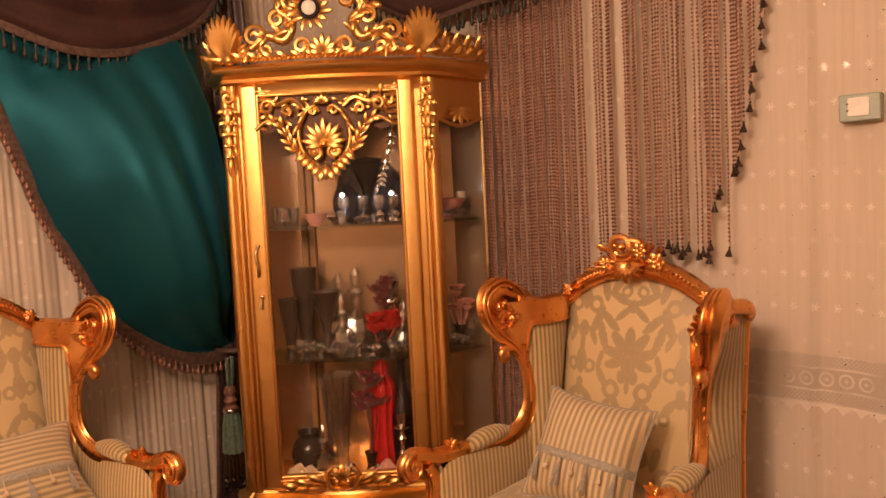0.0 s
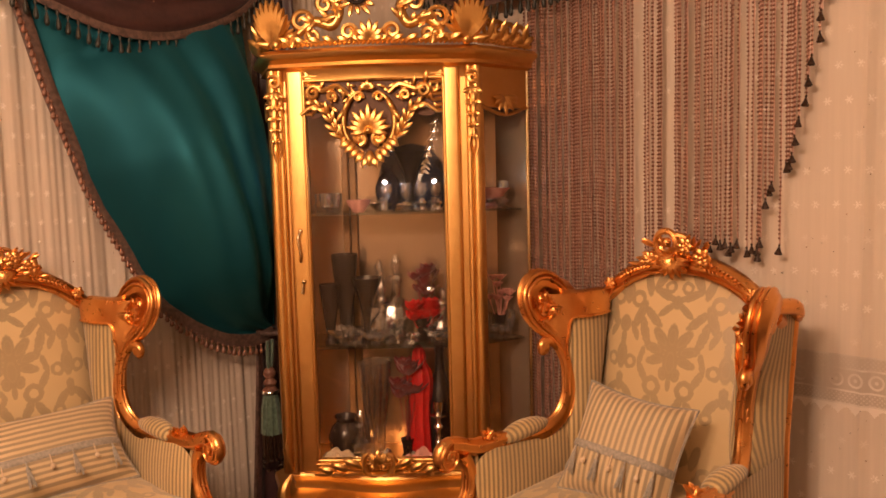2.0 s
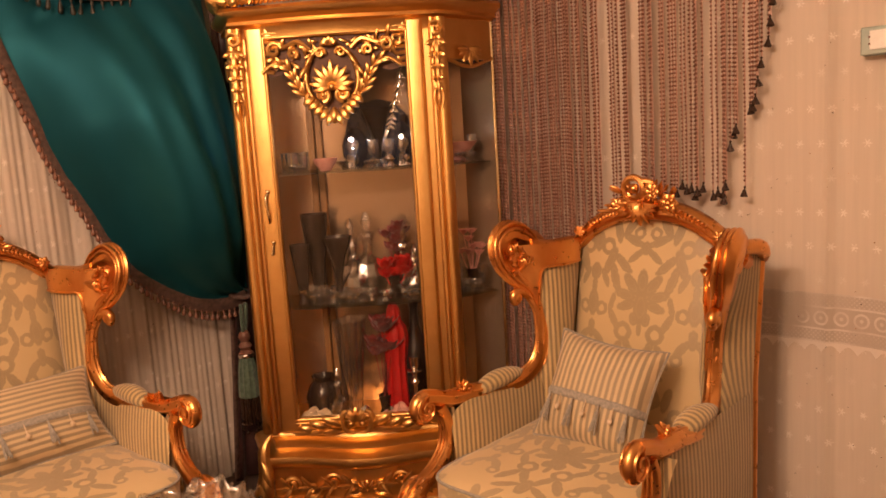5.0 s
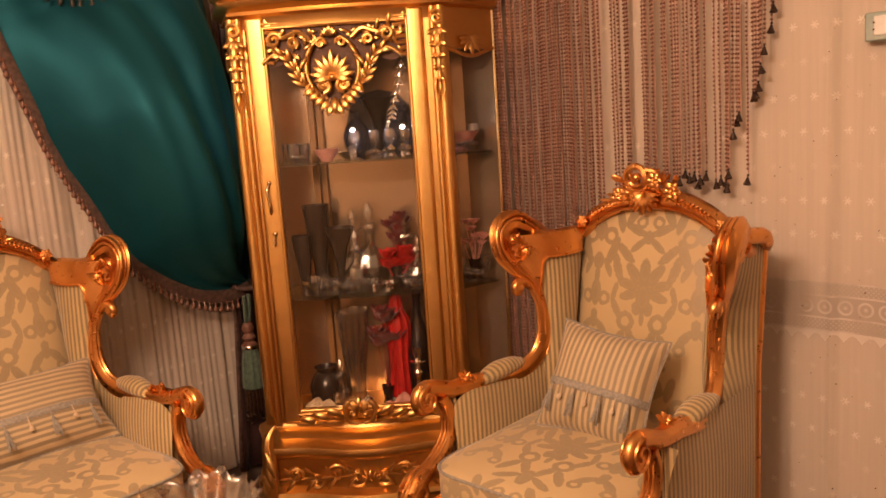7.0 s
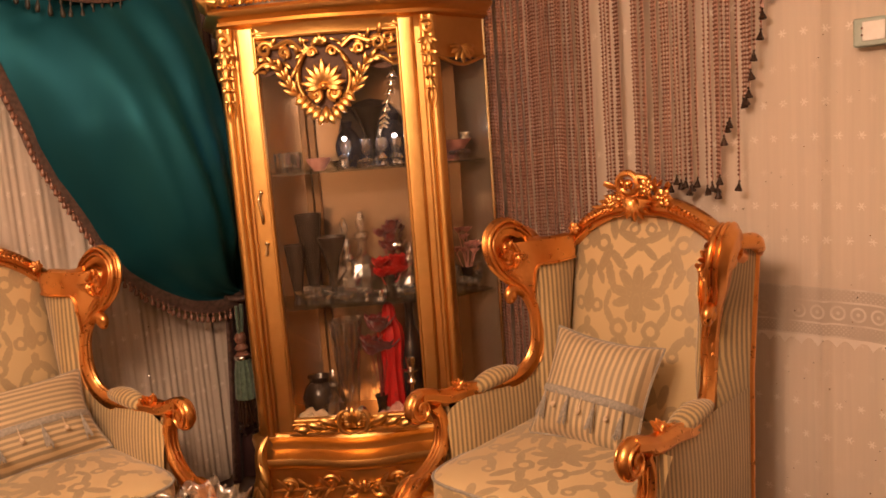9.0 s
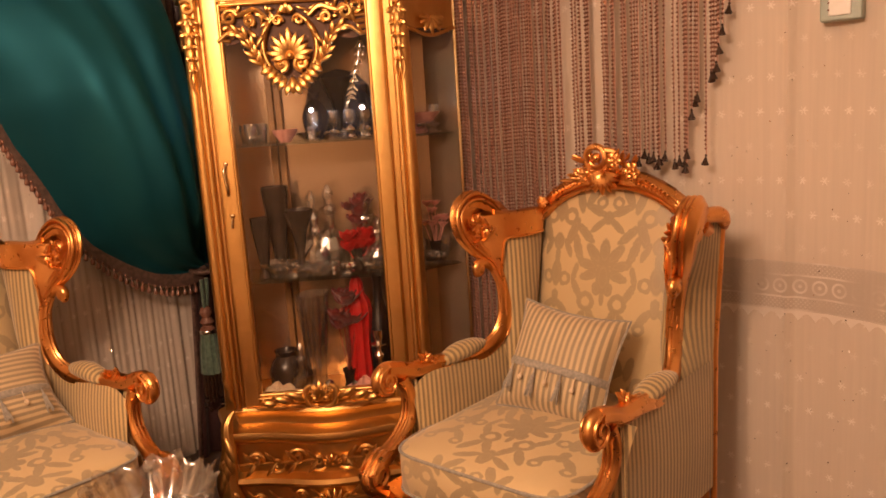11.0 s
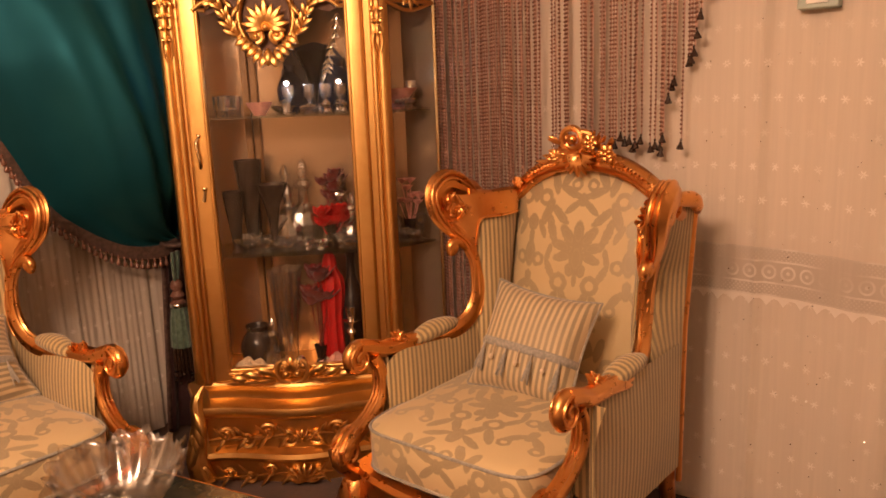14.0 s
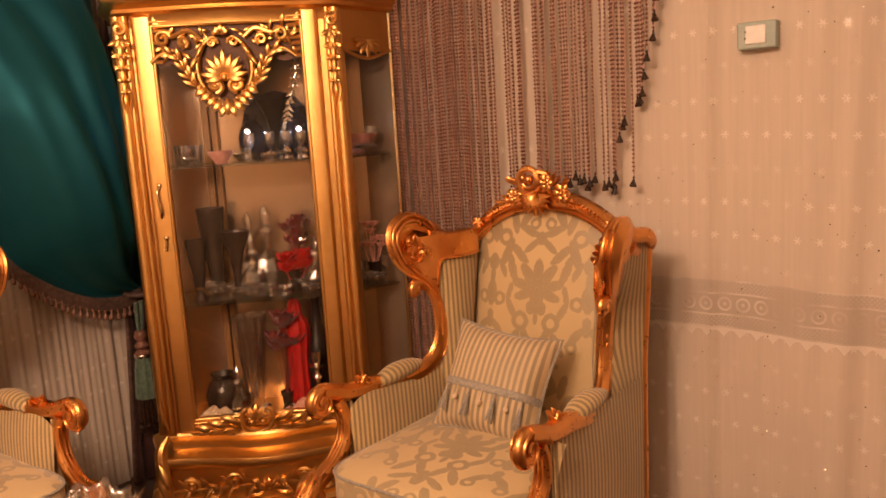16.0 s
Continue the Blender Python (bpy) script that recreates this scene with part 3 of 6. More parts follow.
DROP_SMALL = drop_mesh("fringe_drop", 0.042, BEAD)
DROP_LONG = drop_mesh("fringe_drop", 0.070, FRINGE)
DROP_DARK = drop_mesh("tassel", 0.034, DARK_BEAD, [(0.001, 0), (0.003, -0.06), (0.0045, -0.14), (0.002, -0.24), (0.004, -0.34), (0.0065, -0.55), (0.0105, -0.80), (0.0125, -0.92), (0.010, -1.0), (0.004, -0.9)])

SWAG_LEFT = [(0.07, 0, 2.30), (0.131, 0, 2.06), (0.20, 0, 1.80), (0.278, 0, 1.575), (0.315, 0, 1.46), (0.423, 0, 1.245), (0.540, 0, 1.035), (0.676, 0, 0.912), (0.826, 0, 0.828), (0.96, 0, 0.805), (1.05, 0, 0.825)]
SWAG_RIGHT = [(0.965, 0, 2.30), (0.975, 0, 2.112), (1.02, 0, 1.69), (1.040, 0, 1.25), (1.048, 0, 1.056), (1.060, 0, 0.86)]


def green_swag():
    owner = thing("green_curtain", "teal green satin curtain swept aside and tied back", "curtain", LEFT)
    lc, rc = curve(SWAG_LEFT, 10), curve(SWAG_RIGHT, 20)

    def place(s, t):
        a = at(rc, t)
        b = at(lc, t)
        p = a.lerp(b, s)
        low = max(0.0, (t - 0.18) / 0.82)
        amp = 0.014 + 0.030 * t
        f = amp * math.sin(2 * math.pi * (2.1 * s ** 0.8 + 0.25 * t) + 1.2) + 0.45 * amp * math.sin(2 * math.pi * (5.4 * s - 0.3 * t) + 0.4)
        f += 0.010 * math.sin(2 * math.pi * (1.7 * t + 1.4 * s)) * t * (1 - t) * 3
        nz = 0.016 * noise.noise(Vector((s * 4, t * 6, 0.3))) + 0.006 * noise.noise(Vector((s * 9, t * 15, 1.3)))
        # the cloth swells out from its free edge, so that the edge rolls under
        near = min((Vector((p.x - q.x, p.z - q.z)).length for q in lc))
        roll = max(0.0, 1 - near / 0.34)
        swell = (1 - roll ** 2) * math.sin(0.5 * math.pi * min(1.0, s / 0.40))
        depth = 0.012 + 0.34 * max(0.0, math.sin(math.pi * low ** 0.68)) ** 1.2
        return (p.x, -0.030 + (f + nz) * min(1, s * 6) * min(1.0, 0.25 + 4 * t) * (1 - 0.7 * roll) - swell * depth, p.z)
    bm = bmesh.new()
    sheet(bm, 90, 90, place)
    part("drape", bm, GREEN, owner)
    edge = [(p[0], -0.050, p[2]) for p in SWAG_LEFT]
    fringe(owner, edge, 0.026, DROP_SMALL, 0.026)
    bm = bmesh.new()
    tube(bm, curve([(1.10, 0.04, 0.85), (1.075, -0.10, 0.835), (1.02, -0.09, 0.825), (0.985, -0.04, 0.825)], 6), 0.012)
    part("tieback", bm, BROWN_TRIM, owner, "brown cord tieback")


def brown_swag():
    owner = thing("brown_valance", "dark brown satin swag valance with tassel fringe", "valance", LEFT)
    low = curve([(-0.25, 0, 2.30), (0.0, 0, 2.17), (0.14, 0, 2.10), (0.261, 0, 2.052), (0.442, 0, 2.002), (0.65, 0, 2.012), (0.889, 0, 2.105), (1.03, 0, 2.23), (1.09, 0, 2.38)], 10)

    def place(s, t):
        p = at(low, s)
        top = 2.50
        z = top + (p.z - top) * t
        f = 0.016 * math.sin(2 * math.pi * 3.4 * t + 0.6 * math.sin(3 * s)) * math.sin(math.pi * min(1, max(0, s)))
        return (p.x, -0.085 - 0.03 * math.sin(math.pi * t) - f, z)
    bm = bmesh.new()
    sheet(bm, 60, 40, place)
    part("drape", bm, BROWN_SATIN, owner)
    pts = [at(low, i / 16) + Vector((0, -0.088, 0)) for i in range(17)]
    fringe(owner, pts, 0.036, DROP_LONG, 0.022)

    tail = thing("brown_curtain", "narrow dark brown curtain hanging in the corner", "curtain", LEFT)

    def place2(s, t):
        z = 0.03 + 2.42 * t
        w = 1.045 - 0.12 * (1 - t) ** 2 + (0.20 + 0.10 * (1 - t)) * s - 0.02 * t
        return (w, -0.02 - 0.016 * math.sin(2 * math.pi * 3.2 * s + 0.5 * z), z)
    bm = bmesh.new()
    sheet(bm, 60, 40, place2)
    part("drape", bm, BROWN_SATIN, tail)
    edge = [(1.045 - 0.12 * (1 - t / 12) ** 2 - 0.02 * t / 12, -0.035, 0.05 + 2.36 * t / 12) for t in range(13)]
    bm = bmesh.new()
    ribbon(bm, edge, [0.012, 0.012], [0.005, 0.005], (0, -1, 0), 8)
    part("braid", bm, BROWN_TRIM, tail, "brown braided trim")

    over = thing("brown_valance", "dark brown satin valance with drop fringe over the bead strings", "valance", RIGHT)
    low2 = curve([(-1.5, 0, 2.30), (-1.15, 0, 2.12), (-0.85, 0, 2.125), (-0.62, 0, 2.14), (-0.40, 0, 2.22), (-0.2, 0, 2.36)], 10)

    def place3(s, t):
        p = at(low2, s)
        z = 2.5 + (p.z - 2.5) * t
        return (p.x, -0.06 - 0.02 * math.sin(2 * math.pi * 2.4 * t), z)
    bm = bmesh.new()
    sheet(bm, 40, 24, place3)
    part("drape", bm, BROWN_SATIN, over)
    fringe(over, [at(low2, i / 12) + Vector((0, -0.065, 0)) for i in range(13)], 0.034, DROP_LONG, 0.020)


def tie_tassel():
    m = LEFT @ pose(0.995, -0.085, 0.77)
    ob = thing("curtain_tassel", "large green and brown tassel hanging from the tieback", "tassel", m)
    bm = bmesh.new()
    tube(bm, curve([(0.02, 0.0, 0.03), (0.012, 0, -0.05), (-0.004, 0.0, -0.12)], 6), 0.009)
    tube(bm, curve([(-0.01, -0.01, 0.03), (-0.012, -0.01, -0.05), (-0.002, 0.0, -0.12)], 6), 0.007)
    part("cord", bm, GREEN_YARN, ob, "pale green twisted cord")
    bm = bmesh.new()
    lathe(bm, [(0.006, -0.08), (0.02, -0.09), (0.028, -0.11), (0.018, -0.13), (0.03, -0.15), (0.02, -0.165), (0.034, -0.18)], 14)
    part("cap", bm, BEAD, ob, "brown turned cap")
    bm = bmesh.new()
    lathe(bm, [(0.030, -0.178), (0.036, -0.185), (0.036, -0.195), (0.030, -0.2)], 16)
    part("band", bm, SILVER, ob, "silver band")
    bm = bmesh.new()
    lathe(bm, [(0.028, -0.195), (0.037, -0.25), (0.042, -0.32), (0.044, -0.365), (0.02, -0.365)], 36, wave=0.07, lobes=12)
    part("skirt", bm, GREEN_YARN, ob, "green yarn skirt")
    bm = bmesh.new()
    rnd = random.Random(8)
    for k in range(16):
        a = 2 * math.pi * k / 16
        x, y = 0.036 * math.cos(a), 0.036 * math.sin(a)
        tube(bm, [(x, y, -0.36), (x * 1.1, y * 1.1, -0.46 - rnd.uniform(0, 0.05))], 0.005, 5)
        ball(bm, (x * 1.1, y * 1.1, -0.47 - rnd.uniform(0, 0.05)), 0.008, 6)
    part("bead_skirt", bm, DARK_BEAD, ob, "dark beaded lower fringe")["kind"] = "stuff"


green_swag()
brown_swag()
tie_tassel()


# ---------- bead strings ----------
def bead_curtain():
    owner = thing("bead_curtain", "hanging brown bead strings cut to a stepped edge", "bead curtain", RIGHT)
    rnd = random.Random(11)
    us = [-0.374, -0.366, -0.358, -0.350]
    gaps = [(-0.511, 0.013), (-0.472, 0.015), (-0.429, 0.014), (-0.394, 0.012), (-0.325, 0.030), (-0.243, 0.013), (-0.203, 0.016), (-0.137, 0.014), (-0.080, 0.028), (0.02, 0.010)]
    u = -0.90
    while u < 0.168:
        if not any(abs(u - c) < w / 2 for c, w in gaps) and not -0.388 < u < -0.345:
            us.append(u)
        u += rnd.uniform(0.0080, 0.0100) if u < -0.52 else rnd.uniform(0.0092, 0.0125)

    def bottom(x):
        if x >= 0.066:
            return 1.50 + (x - 0.066) * 5.3
        if 0.024 < x < 0.036:
            return 1.23
        if x >= -0.012:
            return 1.37 + (x + 0.012) * 1.6 + rnd.uniform(-0.012, 0.012)
        if x >= -0.2:
            return 1.205 + rnd.uniform(-0.015, 0.05)
        return max(0.40, 1.17 + (x + 0.2) * 2.3) + rnd.uniform(-0.03, 0.03)

    pitch = 0.0128
    bm = bmesh.new()
    tube(bm, [(0, 0, 0), (0, 0, -1)], 0.0027, 4)
    cord = part("cord", bm, CORD)
    cord_mesh = cord.data
    bpy.data.objects.remove(cord)
    top = 2.42
    for i, x in enumerate(us):
        z1 = bottom(x)
        n = int((top - z1) / pitch)
        fat = 0.0062 if -0.38 < x < -0.345 else rnd.choice((0.0046, 0.0052, 0.0058, 0.0044))
        lean = rnd.uniform(-0.004, 0.004)
        y = rnd.choice((0.0, 0.014, -0.012)) + rnd.uniform(-0.003, 0.003)
        ph = 0.004 * math.sin(x * 23) + rnd.uniform(0, 0.0025)
        verts, faces = [], []
        for k in range(n):
            z = -ph - k * pitch
            sway = lean * k / n + 0.0012 * math.sin(k * 0.21 + i)
            f = fat * rnd.uniform(0.85, 1.15)
            base = len(verts)
            a0 = rnd.uniform(0, 1)
            verts += [(sway, 0, z + 0.0048), (sway, 0, z - 0.0048)]
            verts += [(sway + f * math.cos(a0 + 1.2566 * q), f * math.sin(a0 + 1.2566 * q), z) for q in range(5)]
            for q in range(5):
                r = (q + 1) % 5
                faces += [(base, base + 2 + q, base + 2 + r), (base + 1, base + 2 + r, base + 2 + q)]
        me = bpy.data.meshes.new("bead_string")
        me.from_pydata(verts, [], faces)
        me.materials.append(BEAD)
        ob = new("bead_string", me)
        ob.parent = owner
        ob.matrix_basis = pose(x, y, top)
        c = new("cord", cord_mesh)
        c.parent = ob
        c.matrix_basis = Matrix.Translation((0.002 + lean / 2, 0.002, 0)) @ Matrix.Diagonal((1, 1, top - z1, 1))
        d = new("tassel", DROP_DARK)
        d.parent = ob
        d.matrix_basis = pose(lean, 0, z1 - top + 0.004, rnd.uniform(-6, 6), rnd.uniform(-6, 6), 0)
    bm = bmesh.new()
    tube(bm, [(-1.0, 0, top + 0.01), (0.24, 0, top + 0.01)], 0.012)
    part("rail", bm, BROWN_TRIM, owner, "rail that carries the strings")


bead_curtain()


def sequins():
    """Loose glints sewn on the voile."""
    rnd = random.Random(17)
    for m, x0, x1, n, nm in ((RIGHT, 0.0, 1.3, 300, "lace curtain"), (LEFT, -0.6, 1.0, 160, "window voile")):
        bm = bmesh.new()
        for k in range(n):
            c = Vector((rnd.uniform(x0, x1), 0.022 if m is RIGHT else 0.030, rnd.uniform(0.2, 2.2)))
            t = Euler((rnd.uniform(-0.7, 0.7), 0, rnd.uniform(-0.7, 0.7))).to_matrix()
            r = rnd.uniform(0.0012, 0.0026)
            q = [bm.verts.new(c + t @ Vector((r * math.cos(a), -0.0006, r * math.sin(a)))) for a in [1.0472 * i for i in range(6)]]
            q2 = [bm.verts.new(c + t @ Vector((r * 0.7 * math.cos(a), 0.0006, r * 0.7 * math.sin(a)))) for a in [1.0472 * i for i in range(6)]]
            bm.faces.new(q)
            bm.faces.new(q2[::-1])
            for i in range(6):
                bm.faces.new((q[i], q2[i], q2[(i + 1) % 6], q[(i + 1) % 6]))
        ob = part("sequins", bm, SILVER, smooth=False)
        ob.matrix_world = m
        tagged(ob, "tiny silver sequins scattered over the " + nm, "sequins", kind="stuff")


sequins()


def wall_switch():
    m = RIGHT @ pose(0.393, 0.012, 1.617)
    ob = thing("wall_switch", "grey-green wall switch plate with a pale rocker", "switch", m)
    bm = bmesh.new()
    box(bm, -0.052, 0.052, 0.0, 0.098, -0.037, 0.037)
    part("plate", bm, PLATE, ob, bevel=0.004)
    bm = bmesh.new()
    box(bm, -0.030, 0.026, -0.005, 0.002, -0.024, 0.027)
    part("rocker", bm, PLATE_LIGHT, ob, "pale rocker", bevel=0.003)
    for dz in (-0.008, 0.010):
        bm = bmesh.new()
        ball(bm, (-0.029, -0.006, dz), 0.0028)
        part("screw", bm, BEAD, ob, "dark screw")


wall_switch()


# ---------- armchairs ----------
def chair_side(x):
    """The carved line of one side frame: wing, side and arm."""
    return [(0.335, 0.575, 1.045), (0.355, 0.545, 1.088), (0.372, 0.49, 1.112), (0.378, 0.44, 1.085), (0.368, 0.435, 1.035), (0.350, 0.465, 0.985), (0.322, 0.505, 0.935),
            (0.300, 0.528, 0.87), (0.291, 0.530, 0.80), (0.291, 0.522, 0.735), (0.298, 0.495, 0.682), (0.310, 0.44, 0.648), (0.320, 0.36, 0.638), (0.326, 0.28, 0.650), (0.330, 0.20, 0.664), (0.332, 0.11, 0.672), (0.333, 0.05, 0.694), (0.333, 0.005, 0.706)]


def arch(x):
    """Height of the back's upper edge."""
    a = abs(x) / 0.262
    return 1.168 - 0.115 * a ** 2.4


def back_y(z):
    return 0.622 + 0.122 * (z - 0.5) / 0.6


def make_armchair(m):
    ob = thing("armchair", "gilded carved wing armchair in cream damask and stripes", "armchair", m, group="armchairs along the curtains")
    # seat
    bm = bmesh.new()

    def cushion(s, t):
        a = 2 * math.pi * s
        ex = 0.27
        cx, cy = math.cos(a), math.sin(a)
        x = 0.282 * math.copysign(abs(cx) ** ex, cx)
        y = 0.275 + 0.345 * math.copysign(abs(cy) ** ex, cy)
        return x, y
    loops = []
    for k, z in ((0.90, 0.385), (0.985, 0.39), (1.0, 0.40), (1.0, 0.500), (0.985, 0.510), (0.9, 0.518), (0.6, 0.529), (0.25, 0.533)):
        loops.append([((cushion(i / 56, 0)[0]) * k, 0.275 + (cushion(i / 56, 0)[1] - 0.275) * k, z) for i in range(56)])
    rings(bm, loops)
    seat = part("seat", bm, DAMASK, ob, "cream damask seat cushion", uv=lambda c: (c.x, c.y + (0.50 - c.z) * -1.0))
    for z in (0.506, 0.395):
        bm = bmesh.new()
        pts = [(cushion(i / 56, 0)[0], cushion(i / 56, 0)[1], z) for i in range(57)]
        tube(bm, pts, 0.0045, 6)
        part("piping", bm, GREY_TRIM, seat, "grey piping")
    # rail and legs
    bm = bmesh.new()
    plan = [(-0.326, 0.645), (-0.324, 0.02), (-0.30, -0.05), (-0.18, -0.085), (0, -0.10), (0.18, -0.085), (0.30, -0.05), (0.324, 0.02), (0.326, 0.645)]
    plan = [(p.x, p.y) for p in curve([(x, y, 0) for x, y in plan], 4)]
    sweep(bm, plan, [(-0.04, 0.375), (0.0, 0.38), (0.008, 0.365), (0.0, 0.35), (0.006, 0.31), (0.012, 0.285), (0.004, 0.27), (-0.03, 0.275), (-0.04, 0.375)], cap=False)
    shell(bm, (0, -0.105, 0.29), (1, 0, 0), (0, 0, 1), (0, -1, 0), 0.05)
    for sx in (-1, 1):
        scroll_pair(bm, (sx * 0.09, -0.098, 0.30), (1, 0, 0), (0, 0, 1), (0, -1, 0), 0.05, 0.006, sx)
    part("seat_rail", bm, ROSE_GOLD, ob, "carved gilded rail")
    for sx in (-1, 1):
        bm = bmesh.new()
        pts = curve([(sx * 0.315, -0.005, 0.36), (sx * 0.325, -0.055, 0.28), (sx * 0.315, -0.05, 0.18), (sx * 0.300, -0.02, 0.08), (sx * 0.308, -0.045, 0.015), (sx * 0.31, -0.06, 0.012)], 6)
        tube(bm, pts, [0.036, 0.046, 0.032, 0.020, 0.022, 0.012], 10)
        leaf(bm, (sx * 0.322, -0.09, 0.34), (0, 0.1, -1), (0, -1, 0.1), 0.13, 0.024, 0.008, 0.1)
        part("leg", bm, ROSE_GOLD, ob)
        bm = bmesh.new()
        tube(bm, curve([(sx * 0.315, 0.63, 0.34), (sx * 0.315, 0.645, 0.2), (sx * 0.318, 0.70, 0.012)], 6), [0.03, 0.026, 0.018], 10)
        part("leg", bm, ROSE_GOLD, ob)
    # back
    bm = bmesh.new()

    def back(s, t):
        x = -0.255 + 0.51 * s
        z = 0.44 + (arch(x) - 0.005 - 0.44) * t
        dome = 0.045 * (1 - (2 * s - 1) ** 4) * math.sin(math.pi * min(1, 0.06 + t * 0.92)) ** 0.6
        return (x, back_y(z) - dome, z)
    sheet(bm, 30, 34, back)
    part("backrest", bm, DAMASK, ob, "cream damask backrest", uv=lambda c: (c.x, c.z - 0.648))
    bm = bmesh.new()

    def rear(s, t):
        x = -0.34 + 0.68 * s
        z = 0.30 + (1.03 + 0.10 * math.cos(math.pi * (s - 0.5)) - 0.30) * t
        return (x, 0.655 + 0.105 * t, z)
    sheet(bm, 14, 10, rear)
    part("rear_panel", bm, STRIPE, ob, "striped rear panel", uv=lambda c: (c.x, c.z))
    # crest rail
    bm = bmesh.new()
    xs = [-0.30, -0.278, -0.255, -0.215, -0.16, -0.09, 0, 0.09, 0.16, 0.215, 0.255, 0.278, 0.30]
    top = curve([(x, 0.735, (arch(x) if abs(x) < 0.26 else 1.050 - (abs(x) - 0.26) * 0.1)) for x in xs], 4)
    ribbon(bm, top, [0.020, 0.026, 0.028, 0.032, 0.028, 0.026, 0.020], [0.026, 0.030, 0.032, 0.034, 0.032, 0.030, 0.026], (0, -1, 0), 24, 0.045)
    inner = [p + Vector((0, -0.036, -0.020)) for p in top[3:-3]]
    tube(bm, inner, 0.0065, 6)
    outer = [p + Vector((0, -0.030, 0.016)) for p in top[3:-3]]
    tube(bm, outer, 0.0055, 6)
    part("crest_rail", bm, ROSE_GOLD, ob)
    bm = bmesh.new()
    F = Vector((0, -1, 0))
    X, Z = Vector((1, 0, 0)), Vector((0, 0, 1))
    c = Vector((0.004, 0.700, 1.168))
    sm = bmesh.new()
    for k in range(9):
        a = radians(-84 + 21 * k)
        leaf(sm, c + Vector((-0.012, -0.010, 0.022)), X * math.sin(a) - Z * math.cos(a) * 0.82, F, 0.068 - 0.010 * abs(k - 4) / 4, 0.0125, 0.011, 0.05)
    part("shell", sm, ROSE_GOLD, ob, "carved shell of the crest")["kind"] = "stuff"
    # the great eye of the crest, its ring and the roses beside it
    eye = c + Vector((-0.030, -0.018, 0.070))
    ball(bm, eye, 0.017)
    tube(bm, volute(eye, X, Z, 0.026, 0.044, 1.35, 215, 34), [0.007, 0.010, 0.011, 0.008, 0.004], 7)
    tube(bm, curve([eye + X * 0.03 + Z * 0.024, c + X * 0.025 + Z * 0.088 + F * 0.01, c + X * 0.052 + Z * 0.068 + F * 0.006], 6), [0.010, 0.009, 0.004], 7)

    def rose(p, r):
        for ring_r, n, tilt in ((1.0, 6, 0.2), (0.6, 5, 0.7)):
            for q in range(n):
                a = 2 * math.pi * q / n + ring_r
                leaf(bm, p, X * math.cos(a) + Z * math.sin(a), F, r * ring_r, r * 0.42, 0.005, tilt)
        ball(bm, p + F * 0.008, r * 0.3, 6)
    rose(c + Vector((0.030, -0.018, 0.060)), 0.030)
    rose(c + Vector((0.084, -0.014, 0.026)), 0.034)
    rose(c + Vector((-0.092, -0.012, 0.016)), 0.026)
    rnd = random.Random(4)
    for k in range(48):
        a = rnd.uniform(0, math.pi)
        r = rnd.uniform(0.030, 0.125)
        p = c + X * (r * math.cos(a)) + Z * (0.004 + 0.62 * r * math.sin(a) - 0.25 * max(0.0, abs(r * math.cos(a)) - 0.07)) + F * rnd.uniform(0.002, 0.010)
        leaf(bm, p, X * math.cos(a) + Z * math.sin(a) * 0.8 + X * rnd.uniform(-0.4, 0.4), F, rnd.uniform(0.024, 0.040), rnd.uniform(0.006, 0.010), 0.005, 0.5)
    for sx in (-1, 1):
        for k in range(9):
            x = sx * (0.090 + 0.0125 * k)
            for q in (-1, 1):
                leaf(bm, Vector((x, 0.698, arch(x) + 0.008)), X * sx * 0.8 + Z * (q * 0.75 - 0.35), F, 0.022 - 0.0008 * k, 0.005, 0.005, 0.2)
        tube(bm, [Vector((sx * (0.085 + 0.0125 * k), 0.694, arch(0.085 + 0.0125 * k) + 0.008)) for k in range(10)], [0.005, 0.003], 6)
        x = sx * 0.236
        rose(Vector((x, 0.696, arch(x) + 0.016)), 0.022)
    part("carving", bm, ROSE_GOLD, ob, "carved shell, roses and scrolls of the crest")["kind"] = "stuff"
    # sides
    for sx in (-1, 1):
        side = [Vector((sx * x, y, z)) for x, y, z in chair_side(0)]
        line = curve(side, 5)
        out = Vector((sx, 0, 0))
        bm = bmesh.new()
        ribbon(bm, line, [0.024, 0.038, 0.048, 0.042, 0.032, 0.028, 0.027, 0.028, 0.028, 0.029, 0.026, 0.023, 0.021], [0.018, 0.023, 0.025, 0.023, 0.020, 0.019, 0.020, 0.022, 0.024, 0.026, 0.026, 0.026, 0.024], out, 24, 0.055)
        for off, r in ((-0.012, 0.0065), (0.014, 0.0055)):
            tube(bm, [p + Vector((-sx * 0.016, -0.012, off)) for p in line[6:44]], r, 6)
        # reeds that follow the wing's curl
        for i0, i1, offs in ((1, 33, (0.80, 0.36)), (14, 50, (-0.72,))):
            for off in offs:
                reed = []
                for i in range(i0, i1):
                    tan = (line[i + 1] - line[i - 1]).normalized()
                    w = at([0.024, 0.038, 0.048, 0.042, 0.032, 0.028, 0.027, 0.028, 0.028, 0.029, 0.026, 0.023, 0.021], i / (len(line) - 1))
                    side_dir = tan.cross(out).normalized() * sx
                    reed.append(line[i] + side_dir * (w * off) - out * 0.020 + Vector((0, -0.006, 0)))
                tube(bm, reed, [0.004, 0.008, 0.009, 0.007, 0.004], 8)
        ball(bm, (sx * 0.326, 0.449, 0.910), 0.020)
        ball(bm, (sx * 0.358, 0.482, 1.052), 0.032, 12)
